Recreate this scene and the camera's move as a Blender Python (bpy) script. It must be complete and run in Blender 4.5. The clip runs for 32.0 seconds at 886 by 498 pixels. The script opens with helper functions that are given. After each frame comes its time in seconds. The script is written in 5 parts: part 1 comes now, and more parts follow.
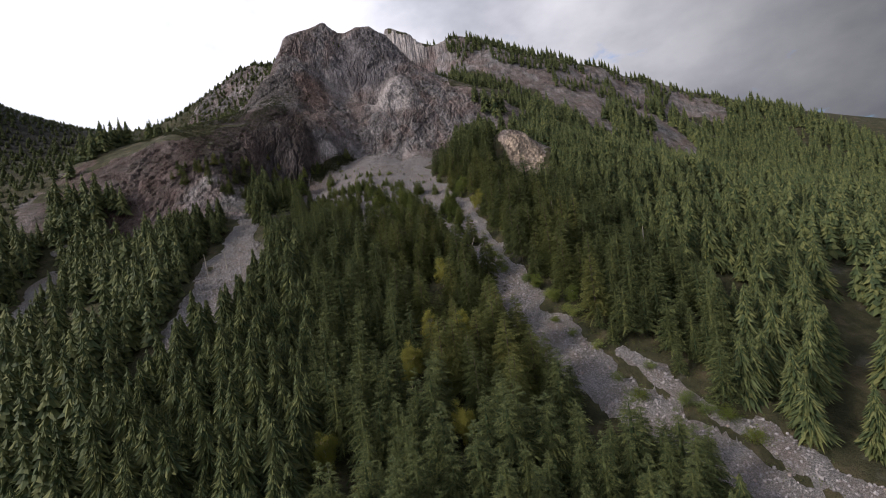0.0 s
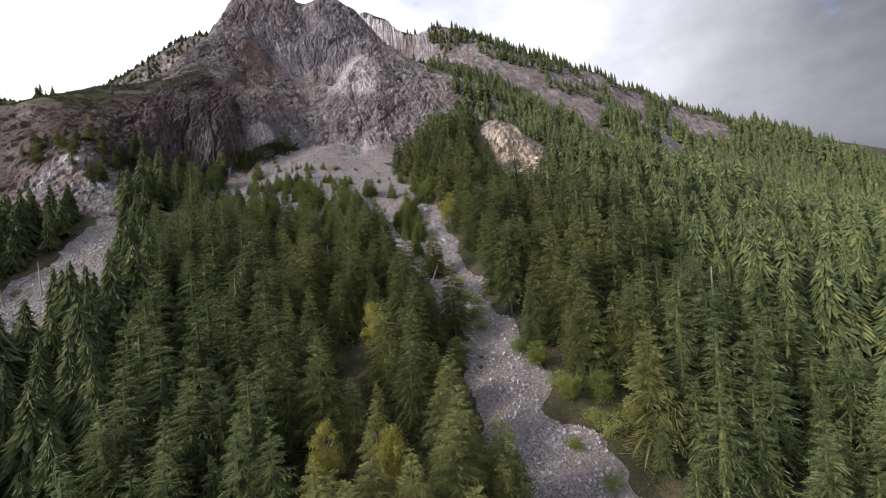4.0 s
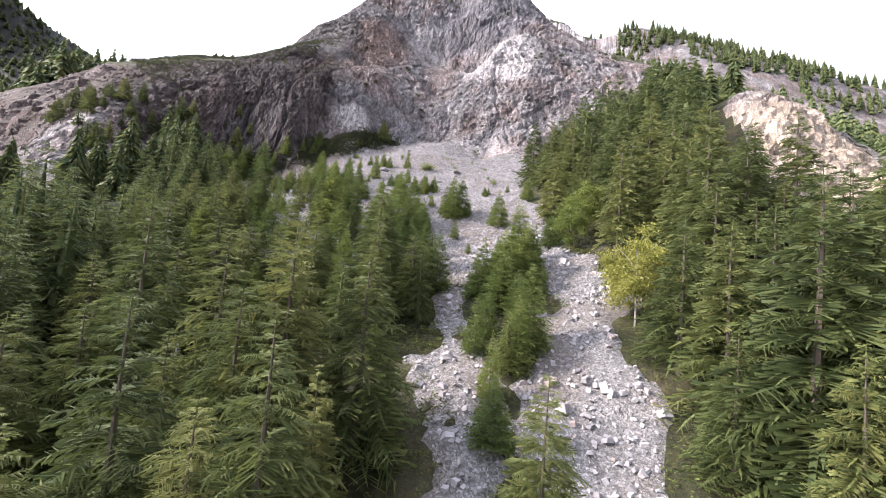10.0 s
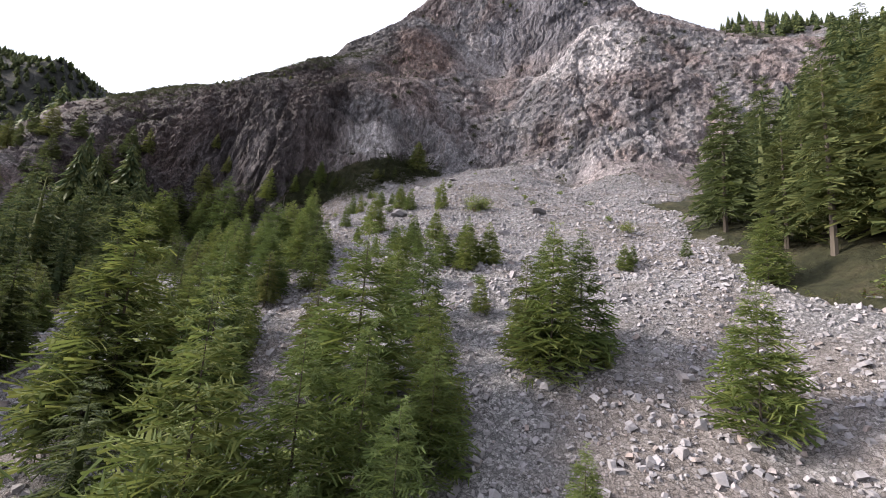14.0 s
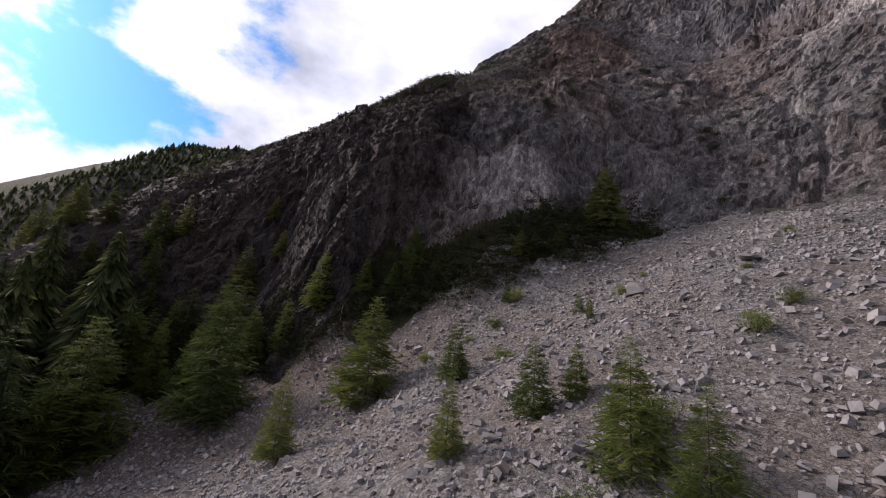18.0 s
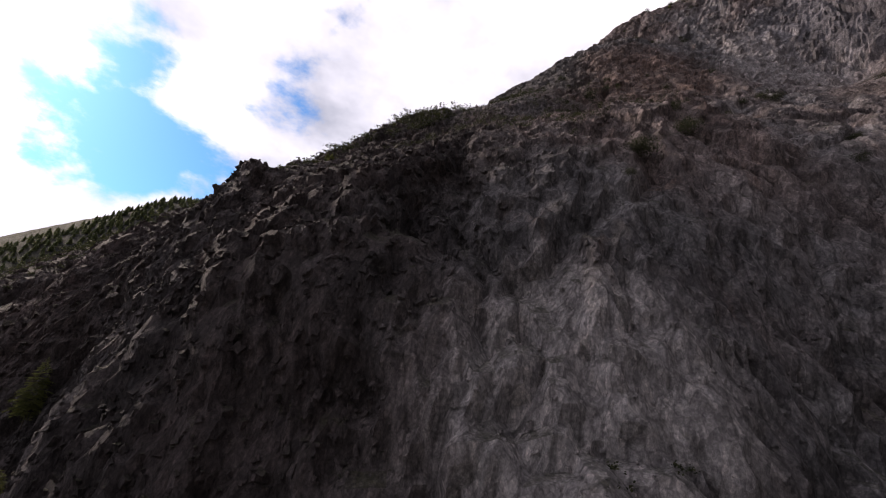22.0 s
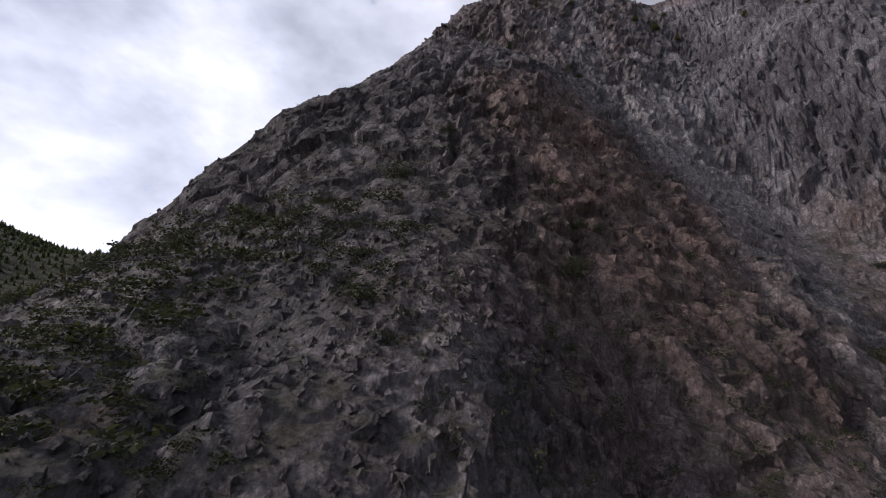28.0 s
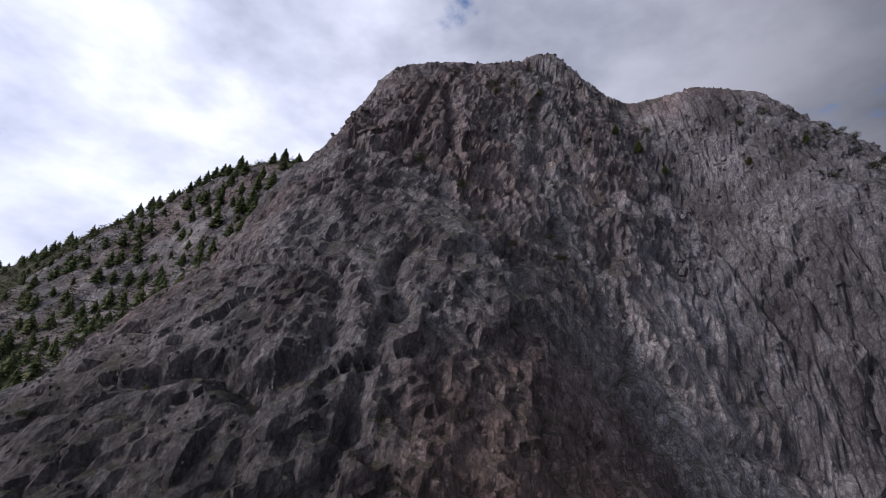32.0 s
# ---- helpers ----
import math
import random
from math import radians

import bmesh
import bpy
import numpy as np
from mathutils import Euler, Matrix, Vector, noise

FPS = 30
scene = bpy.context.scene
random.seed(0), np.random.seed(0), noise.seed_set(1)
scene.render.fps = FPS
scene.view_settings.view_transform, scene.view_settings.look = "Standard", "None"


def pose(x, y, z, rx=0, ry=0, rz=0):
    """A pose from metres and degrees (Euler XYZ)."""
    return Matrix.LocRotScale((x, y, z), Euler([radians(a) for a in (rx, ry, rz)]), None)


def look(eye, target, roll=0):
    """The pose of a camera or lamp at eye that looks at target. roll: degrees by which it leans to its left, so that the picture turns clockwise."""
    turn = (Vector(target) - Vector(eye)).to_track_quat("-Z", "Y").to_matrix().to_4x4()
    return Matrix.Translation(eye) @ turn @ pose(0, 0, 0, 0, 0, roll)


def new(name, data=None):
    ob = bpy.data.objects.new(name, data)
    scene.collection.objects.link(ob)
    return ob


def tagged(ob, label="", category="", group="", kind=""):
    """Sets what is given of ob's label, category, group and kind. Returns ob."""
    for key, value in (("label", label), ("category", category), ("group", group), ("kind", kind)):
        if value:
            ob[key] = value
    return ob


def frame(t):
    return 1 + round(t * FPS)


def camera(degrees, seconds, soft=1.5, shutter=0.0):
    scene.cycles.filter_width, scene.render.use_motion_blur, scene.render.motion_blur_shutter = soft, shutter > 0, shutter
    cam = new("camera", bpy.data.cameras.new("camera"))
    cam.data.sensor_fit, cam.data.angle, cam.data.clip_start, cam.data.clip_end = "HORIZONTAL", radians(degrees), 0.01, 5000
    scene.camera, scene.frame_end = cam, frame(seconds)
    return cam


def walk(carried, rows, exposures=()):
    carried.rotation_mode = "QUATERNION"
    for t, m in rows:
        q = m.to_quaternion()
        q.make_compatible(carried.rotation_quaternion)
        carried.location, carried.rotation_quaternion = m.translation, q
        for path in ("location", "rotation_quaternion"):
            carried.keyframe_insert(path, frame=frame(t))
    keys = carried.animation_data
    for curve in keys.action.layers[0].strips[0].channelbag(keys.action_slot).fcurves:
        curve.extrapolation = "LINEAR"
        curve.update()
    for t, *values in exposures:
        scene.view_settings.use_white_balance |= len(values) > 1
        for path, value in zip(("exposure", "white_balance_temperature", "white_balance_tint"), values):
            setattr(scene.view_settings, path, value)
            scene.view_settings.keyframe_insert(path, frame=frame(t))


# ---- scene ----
cam = camera(93.3, 32.0, soft=1.0)
# seconds, place, turn (Euler XYZ, degrees)
PATH = [
    (0.0, -0.64, -6.16, -0.86, 88.19, 8.25, -0.46),
    (0.5, -0.16, 1.19, -0.62, 88.12, 7.89, -1.97),
    (1.0, 0.78, 9.02, 0.95, 89.88, 7.81, -2.12),
    (1.5, 1.70, 17.10, 1.83, 90.18, 6.60, -3.05),
    (2.0, 2.77, 24.86, 2.23, 90.17, 5.77, -4.27),
    (2.5, 3.92, 32.23, 2.19, 89.38, 5.82, -4.68),
    (3.0, 5.18, 39.47, 2.28, 89.10, 5.61, -4.59),
    (3.5, 6.58, 46.83, 2.41, 89.18, 5.43, -4.29),
    (5.5, 14.61, 78.86, 2.16, 88.97, 3.73, 0.16),
    (6.0, 15.42, 85.73, 2.36, 88.34, 3.22, 1.02),
    (6.5, 16.23, 92.66, 2.55, 88.22, 2.83, 2.43),
    (7.0, 16.91, 99.58, 2.88, 88.22, 1.69, 3.75),
    (7.5, 17.17, 107.07, 3.89, 88.97, -0.15, 5.59),
    (8.0, 17.23, 114.39, 4.77, 89.24, -2.36, 8.63),
    (8.5, 17.04, 121.74, 5.58, 90.14, -3.23, 11.18),
    (9.0, 15.95, 129.26, 7.12, 91.50, -3.53, 12.86),
    (9.5, 14.66, 136.26, 9.33, 93.43, -4.98, 14.64),
    (10.0, 13.23, 144.78, 11.22, 94.25, -5.05, 16.62),
    (10.5, 11.76, 152.59, 12.34, 94.18, -4.65, 18.16),
    (11.0, 10.15, 159.57, 13.69, 94.32, -4.90, 19.23),
    (11.5, 7.86, 165.19, 14.81, 95.43, -5.26, 20.08),
    (12.0, 6.19, 172.00, 17.92, 97.20, -5.12, 22.17),
    (12.5, 3.93, 178.79, 19.87, 97.75, -5.04, 23.97),
    (13.0, 1.91, 185.34, 21.69, 98.49, -5.49, 25.12),
    (13.5, -0.19, 191.33, 23.70, 98.80, -4.88, 25.87),
    (15.5, -17.58, 211.58, 31.33, 100.24, -1.23, 25.99),
    (16.0, -20.68, 217.19, 34.13, 100.29, -0.33, 29.90),
    (16.5, -23.39, 222.23, 36.53, 100.21, -2.18, 34.37),
    (17.0, -25.87, 227.27, 38.93, 101.65, -3.36, 38.67),
    (17.5, -27.85, 231.61, 41.78, 102.72, -4.54, 43.69),
    (18.0, -32.72, 236.37, 44.49, 103.53, -5.65, 46.83),
    (18.5, -36.18, 240.20, 46.92, 103.76, -6.54, 48.40),
    (19.0, -38.73, 244.49, 49.82, 103.86, -4.92, 44.41),
    (19.5, -41.38, 248.30, 52.62, 103.91, -3.45, 41.35),
    (20.0, -44.09, 251.95, 55.33, 105.28, -3.96, 41.28),
    (20.5, -47.82, 254.81, 58.39, 106.26, -2.54, 43.76),
    (21.0, -51.33, 257.06, 61.32, 106.71, -4.23, 47.76),
    (21.5, -54.09, 259.07, 63.67, 107.81, -5.68, 49.95),
    (22.0, -56.40, 260.65, 66.82, 109.39, -6.10, 49.00),
    (22.5, -60.10, 263.34, 70.19, 111.19, -4.85, 46.07),
    (23.0, -62.68, 264.95, 73.27, 110.68, -4.10, 42.78),
    (23.5, -64.99, 266.16, 76.17, 110.03, -3.06, 40.25),
    (24.0, -66.88, 266.94, 78.98, 109.58, -2.40, 38.39),
    (24.5, -68.57, 266.82, 81.44, 109.20, -0.85, 36.34),
    (26.5, -79.42, 276.72, 95.97, 105.87, 1.15, 26.02),
    (27.0, -81.26, 278.82, 100.39, 105.85, 0.13, 23.99),
    (27.5, -83.15, 281.11, 104.72, 104.08, -0.91, 20.96),
    (28.0, -84.85, 283.32, 108.89, 102.94, -1.54, 18.13),
    (28.5, -86.56, 285.31, 112.89, 102.96, -1.75, 14.39),
    (29.0, -87.70, 288.32, 118.46, 102.24, 0.19, 11.35),
    (29.5, -88.76, 290.35, 122.95, 103.43, 1.12, 9.03),
    (30.0, -89.53, 293.49, 128.05, 103.55, 0.81, 7.21),
    (30.5, -90.65, 296.83, 132.33, 103.61, 0.43, 5.97),
    (31.0, -91.45, 299.76, 136.23, 103.15, -0.09, 5.40),
    (31.5, -92.23, 302.02, 140.40, 103.13, -1.45, 4.83),
    (32.0, -92.03, 303.87, 144.68, 102.66, -4.17, 5.31),
]
walk(cam, [(r[0], pose(*r[1:])) for r in PATH],
     exposures=[(0, 0.80, 6300, 17), (3, 1.38, 6250, 17), (5.5, 1.90, 6050, 18), (7, 2.52, 6000, 18), (9, 2.75, 6000, 18), (12, 2.40, 6150, 16), (13.5, 2.05, 6150, 16), (16, 1.65, 6100, 19), (18, 0.75, 6300, 22), (20, 0.82, 6500, 23), (24, 0.42, 6700, 23), (26.5, 0.15, 6200, 21), (29, 0.38, 5900, 19), (32, 0.35, 5800, 20)])

# ---- world and sun ----
SUN_AZ, SUN_EL = radians(-111), radians(31)      # low over the western ridges
sun_dir = Vector((math.sin(SUN_AZ) * math.cos(SUN_EL), math.cos(SUN_AZ) * math.cos(SUN_EL), math.sin(SUN_EL)))
sun_data = bpy.data.lights.new("sun", "SUN")
sun_data.energy, sun_data.angle, sun_data.color = 2.1, radians(11.0), (1.0, 0.90, 0.74)
sun = new("sun", sun_data)
sun.matrix_world = look(sun_dir * 800, (0, 0, 0))

world = bpy.data.worlds.new("sky")
scene.world = world
world.use_nodes = True
wt = world.node_tree
wt.nodes.clear()


def node(tree, kind, **props):
    n = tree.nodes.new(kind)
    for key, value in props.items():
        if key == "operation":
            n.operation = value
        elif key == "blend_type":
            n.blend_type = value
        elif key == "data_type":
            n.data_type = value
        elif key == "feature":
            n.feature = value
        elif key == "sky_type":
            n.sky_type = value
        else:
            n.inputs[key].default_value = value
    return n


def ramp(tree, stops, mode="LINEAR"):
    n = tree.nodes.new("ShaderNodeValToRGB")
    n.color_ramp.interpolation = mode
    while len(n.color_ramp.elements) < len(stops):
        n.color_ramp.elements.new(0.5)
    for e, (p, c) in zip(n.color_ramp.elements, stops):
        e.position = p
        e.color = (*c, 1) if len(c) == 3 else c
    return n


sky = node(wt, "ShaderNodeTexSky", sky_type="NISHITA")
sky.sun_disc, sky.sun_elevation, sky.sun_rotation = False, SUN_EL, SUN_AZ
sky.air_density, sky.dust_density = 1.0, 0.6
tc = node(wt, "ShaderNodeTexCoord")
stretch = node(wt, "ShaderNodeMapping")
stretch.inputs["Scale"].default_value = (1.0, 1.0, 1.7)
clouds = node(wt, "ShaderNodeTexNoise", Scale=3.0, Detail=8.0, Roughness=0.56, Distortion=0.15)
veil = ramp(wt, [(0.36, (0, 0, 0)), (0.47, (1, 1, 1))], "EASE")
body = node(wt, "ShaderNodeTexNoise", Scale=1.6, Detail=6.0, Roughness=0.55)
white = ramp(wt, [(0.34, (0.24, 0.265, 0.31)), (0.50, (0.56, 0.58, 0.62)), (0.66, (0.95, 0.96, 0.98))])
gain = node(wt, "ShaderNodeMix", data_type="RGBA", blend_type="MULTIPLY", Factor=1.0)
strength = node(wt, "ShaderNodeMix", data_type="RGBA", blend_type="MIX")
bg = node(wt, "ShaderNodeBackground", Strength=1.0)
out = node(wt, "ShaderNodeOutputWorld")
L = wt.links.new
# the veil of cloud thins to the far left and far right; it is brightest to the left, near the sun
sep = node(wt, "ShaderNodeSeparateXYZ")
L(tc.outputs["Generated"], sep.inputs[0])
L(tc.outputs["Generated"], stretch.inputs["Vector"])
L(stretch.outputs[0], clouds.inputs["Vector"])
L(stretch.outputs[0], body.inputs["Vector"])
blue_hole = node(wt, "ShaderNodeVectorMath", operation="DISTANCE")
blue_hole.inputs[1].default_value = (-0.90, -0.07, 0.40)
L(tc.outputs["Generated"], blue_hole.inputs[0])
hole_map = node(wt, "ShaderNodeMapRange", **{"From Min": 0.02, "From Max": 0.26, "To Min": -0.20, "To Max": 0.10})
L(blue_hole.outputs["Value"], hole_map.inputs["Value"])
blue_two = node(wt, "ShaderNodeVectorMath", operation="DISTANCE")
blue_two.inputs[1].default_value = (0.66, 0.71, 0.25)
L(tc.outputs["Generated"], blue_two.inputs[0])
two_map = node(wt, "ShaderNodeMapRange", **{"From Min": 0.05, "From Max": 0.45, "To Min": -0.08, "To Max": 0.0})
L(blue_two.outputs["Value"], two_map.inputs["Value"])
cover = node(wt, "ShaderNodeMath", operation="ADD")
L(clouds.outputs["Fac"], cover.inputs[0])
L(hole_map.outputs["Result"], cover.inputs[1])
cover2 = node(wt, "ShaderNodeMath", operation="ADD")
L(cover.outputs[0], cover2.inputs[0])
L(two_map.outputs["Result"], cover2.inputs[1])
L(cover2.outputs[0], veil.inputs["Fac"])
L(body.outputs["Fac"], white.inputs["Fac"])
side = node(wt, "ShaderNodeMapRange", **{"From Min": -0.9, "From Max": 0.7, "To Min": 1.35, "To Max": 0.17})
L(sep.outputs["X"], side.inputs["Value"])
L(white.outputs[0], gain.inputs[6])
L(side.outputs["Result"], gain.inputs[7])
skygain = node(wt, "ShaderNodeMix", data_type="RGBA", blend_type="MULTIPLY", Factor=1.0)
skygain.inputs[7].default_value = (0.030, 0.068, 0.100, 1)
L(sky.outputs[0], skygain.inputs[6])
L(veil.outputs[0], strength.inputs[0])
L(skygain.outputs[2], strength.inputs[6])
L(gain.outputs[2], strength.inputs[7])
L(strength.outputs[2], bg.inputs["Color"])
L(bg.outputs[0], out.inputs["Surface"])


# ---- materials ----
def material(name, rough=0.85):
    m = bpy.data.materials.new(name)
    m.use_nodes = True
    t = m.node_tree
    b = t.nodes["Principled BSDF"]
    b.inputs["Roughness"].default_value = rough
    b.inputs["Specular IOR Level"].default_value = 0.25
    return m, t, b


def mix(t, fac, a, b, blend="MIX"):
    n = node(t, "ShaderNodeMix", data_type="RGBA", blend_type=blend)
    for sock, v in ((0, fac), (6, a), (7, b)):
        if isinstance(v, bpy.types.NodeSocket):
            t.links.new(v, n.inputs[sock])
        elif sock == 0:
            n.inputs[sock].default_value = v
        else:
            n.inputs[sock].default_value = (*v, 1)
    return n.outputs[2]


def noise_tex(t, vec, scale, detail=5.0, rough=0.6, distort=0.0):
    n = node(t, "ShaderNodeTexNoise", Scale=scale, Detail=detail, Roughness=rough, Distortion=distort)
    t.links.new(vec, n.inputs["Vector"])
    return n.outputs["Fac"]


def scaled(t, vec, s):
    n = node(t, "ShaderNodeMapping")
    n.inputs["Scale"].default_value = s
    t.links.new(vec, n.inputs["Vector"])
    return n.outputs[0]


def curve(t, fac, stops, mode="LINEAR"):
    n = ramp(t, stops, mode)
    t.links.new(fac, n.inputs["Fac"])
    return n.outputs["Color"]


def near(t, vec, centre, inner, outer, stretch_z=1.0):
    """1 near a place, 0 away from it."""
    d = node(t, "ShaderNodeVectorMath", operation="DISTANCE")
    d.inputs[1].default_value = (centre[0], centre[1], centre[2] * stretch_z)
    t.links.new(scaled(t, vec, (1, 1, stretch_z)), d.inputs[0])
    r = node(t, "ShaderNodeMapRange", **{"From Min": inner, "From Max": outer, "To Min": 1.0, "To Max": 0.0})
    t.links.new(d.outputs["Value"], r.inputs["Value"])
    return r.outputs["Result"]


def bump(t, b, height, strength, distance):
    n = node(t, "ShaderNodeBump", Strength=strength, Distance=distance)
    t.links.new(height, n.inputs["Height"])
    t.links.new(n.outputs[0], b.inputs["Normal"])


def math_node(t, op, a, b):
    n = node(t, "ShaderNodeMath", operation=op)
    for i, v in enumerate((a, b)):
        if isinstance(v, bpy.types.NodeSocket):
            t.links.new(v, n.inputs[i])
        else:
            n.inputs[i].default_value = v
    return n.outputs[0]


def facets(t, vec, scale):
    """Broken facets: a random value for each cell, and the distance to its edge."""
    a = node(t, "ShaderNodeTexVoronoi", feature="F1", Scale=scale)
    e = node(t, "ShaderNodeTexVoronoi", feature="DISTANCE_TO_EDGE", Scale=scale)
    t.links.new(vec, a.inputs["Vector"])
    t.links.new(vec, e.inputs["Vector"])
    one = node(t, "ShaderNodeSeparateXYZ")
    t.links.new(a.outputs["Color"], one.inputs[0])
    return one.outputs["X"], e.outputs["Distance"]


def cliff_material():
    m, t, b = material("weathered_rock", 0.85)
    p = node(t, "ShaderNodeTexCoord").outputs["Object"]
    bent = node(t, "ShaderNodeTexNoise", Scale=0.6, Detail=3.0, Roughness=0.5)
    t.links.new(p, bent.inputs["Vector"])
    shift = node(t, "ShaderNodeVectorMath", operation="MULTIPLY_ADD")
    t.links.new(bent.outputs["Color"], shift.inputs[0])
    shift.inputs[1].default_value = (0.4, 0.4, 0.4)
    t.links.new(p, shift.inputs[2])
    q = shift.outputs[0]
    # beds lean to the east as they rise
    lean = node(t, "ShaderNodeMapping")
    lean.inputs["Rotation"].default_value = (radians(-12), radians(24), 0)
    lean.inputs["Scale"].default_value = (1.0, 1.0, 0.30)
    t.links.new(q, lean.inputs["Vector"])
    streak = lean.outputs[0]
    base = curve(t, noise_tex(t, streak, 0.14, 8, 0.64), [(0.33, (0.100, 0.096, 0.103)), (0.48, (0.212, 0.202, 0.212)), (0.66, (0.365, 0.352, 0.367))])
    red = curve(t, noise_tex(t, scaled(t, q, (1, 1, 0.5)), 0.045, 6, 0.62, 0.5), [(0.40, (0, 0, 0)), (0.60, (1, 1, 1))])
    col = mix(t, math_node(t, "MULTIPLY", red, 0.75), base, mix(t, 0.75, base, (0.215, 0.146, 0.132)))
    rust = curve(t, noise_tex(t, streak, 0.30, 6, 0.7, 0.5), [(0.58, (0, 0, 0)), (0.70, (1, 1, 1))])
    col = mix(t, math_node(t, "MULTIPLY", rust, 0.45), col, (0.235, 0.155, 0.120))
    # fresh pale rock left by falls; the last two paint sunlight on the notch
    patchy = noise_tex(t, streak, 0.10, 7, 0.65, 0.4)
    for centre, inner, outer, sz, amount in (((-23, 328, 116), 7, 25, 0.7, 0.85), ((-67, 277, 66.5), 1.5, 10.0, 0.75, 1.0), ((-66, 346, 136), 3, 24, 0.45, 0.6), ((-48, 305, 84), 3, 14, 0.6, 0.35),
                                             ((-122, 227, 48), 2, 9, 0.8, 0.6), ((-30, 305, 78), 4, 18, 1.0, 0.2), ((-14, 520, 232), 14, 46, 1.0, 1.1), ((40, 520, 215), 8, 30, 0.8, 0.7)):
        f = math_node(t, "MULTIPLY", near(t, p, centre, inner, outer, sz), amount)
        f = curve(t, math_node(t, "ADD", f, math_node(t, "MULTIPLY", patchy, 0.8)), [(0.62, (0, 0, 0)), (0.98, (1, 1, 1))])
        col = mix(t, f, col, (0.47, 0.44, 0.445))
    # warm broken rock of the outcrop, brightened with sunlight put into the colour
    col = mix(t, near(t, p, (54, 238, 38), 11, 20), col, mix(t, patchy, (0.36, 0.27, 0.21), (0.66, 0.56, 0.46)))
    # dark rock of the western crags; the first zone has shade painted in too
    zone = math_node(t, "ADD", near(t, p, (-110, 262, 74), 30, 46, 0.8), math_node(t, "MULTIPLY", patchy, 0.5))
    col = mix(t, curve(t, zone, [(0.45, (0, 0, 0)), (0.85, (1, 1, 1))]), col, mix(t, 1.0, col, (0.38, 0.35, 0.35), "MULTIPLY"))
    zone = math_node(t, "ADD", near(t, p, (-175, 238, 60), 26, 60, 0.8), math_node(t, "MULTIPLY", patchy, 0.5))
    col = mix(t, curve(t, zone, [(0.45, (0, 0, 0)), (0.85, (1, 1, 1))]), col, mix(t, 1.0, col, (0.50, 0.43, 0.41), "MULTIPLY"))
    # a rusty band in the middle of the face
    zone = math_node(t, "ADD", near(t, p, (-84, 322, 124), 4, 26, 0.6), math_node(t, "MULTIPLY", patchy, 0.6))
    col = mix(t, curve(t, zone, [(0.5, (0, 0, 0)), (1.0, (0.55, 0.55, 0.55))]), col, (0.20, 0.125, 0.10))
    # cold grey rock east of the rusty band
    zone = math_node(t, "ADD", near(t, p, (-40, 364, 165), 20, 40, 0.7), math_node(t, "MULTIPLY", patchy, 0.5))
    col = mix(t, curve(t, zone, [(0.45, (0, 0, 0)), (0.85, (0.85, 0.85, 0.85))]), col, mix(t, 1.0, base, (0.72, 0.73, 0.78), "MULTIPLY"))
    zone = math_node(t, "ADD", near(t, p, (-110, 312, 122), 12, 27, 0.7), math_node(t, "MULTIPLY", patchy, 0.5))
    col = mix(t, curve(t, zone, [(0.45, (0, 0, 0)), (0.85, (0.9, 0.9, 0.9))]), col, mix(t, 1.0, base, (0.60, 0.58, 0.56), "MULTIPLY"))
    # slabs, joints and facets, longer along the beds than across
    v_slab, e_slab = facets(t, streak, 0.16)
    v_big, e_big = facets(t, streak, 0.55)
    v_mid, e_mid = facets(t, scaled(t, streak, (1.0, 1.0, 1.4)), 1.7)
    v_small, e_small = facets(t, scaled(t, streak, (1.0, 1.0, 1.8)), 4.8)
    fine = noise_tex(t, streak, 2.4, 8, 0.75)
    col = mix(t, 0.7, col, curve(t, v_slab, [(0.0, (0.66, 0.65, 0.66)), (0.6, (1.0, 1.0, 1.0)), (1.0, (1.32, 1.31, 1.30))]), "MULTIPLY")
    col = mix(t, 0.65, col, curve(t, fine, [(0.30, (0.40, 0.40, 0.40)), (0.70, (1.45, 1.43, 1.40))]), "MULTIPLY")
    col = mix(t, 0.55, col, curve(t, v_mid, [(0.0, (0.58, 0.57, 0.58)), (0.6, (1.0, 1.0, 1.0)), (1.0, (1.45, 1.43, 1.40))]), "MULTIPLY")
    col = mix(t, 0.5, col, curve(t, v_small, [(0.0, (0.50, 0.50, 0.50)), (0.6, (1.0, 1.0, 1.0)), (1.0, (1.6, 1.57, 1.54))]), "MULTIPLY")
    grain = noise_tex(t, scaled(t, p, (1.0, 1.0, 0.8)), 6.5, 8, 0.8)
    col = mix(t, 0.6, col, curve(t, grain, [(0.37, (0.34, 0.34, 0.35)), (0.50, (0.95, 0.95, 0.95)), (0.62, (1.8, 1.77, 1.72))]), "MULTIPLY")
    col = mix(t, 0.5, col, curve(t, e_big, [(0.0, (0.25, 0.24, 0.24)), (0.05, (1, 1, 1))]), "MULTIPLY")
    col = mix(t, 0.32, col, curve(t, e_mid, [(0.0, (0.32, 0.31, 0.31)), (0.09, (1, 1, 1))]), "MULTIPLY")
    col = mix(t, 0.2, col, curve(t, e_small, [(0.0, (0.42, 0.41, 0.41)), (0.10, (1.05, 1.05, 1.05))]), "MULTIPLY")
    # moss and grass on ledges that lie flat enough
    geo = node(t, "ShaderNodeNewGeometry")
    sepn = node(t, "ShaderNodeSeparateXYZ")
    t.links.new(geo.outputs["Normal"], sepn.inputs[0])
    flat = math_node(t, "ADD", math_node(t, "MULTIPLY", sepn.outputs["Z"], 0.42), noise_tex(t, p, 0.30, 12, 0.78))
    green = curve(t, flat, [(0.76, (0, 0, 0)), (0.93, (0.7, 0.7, 0.7))])
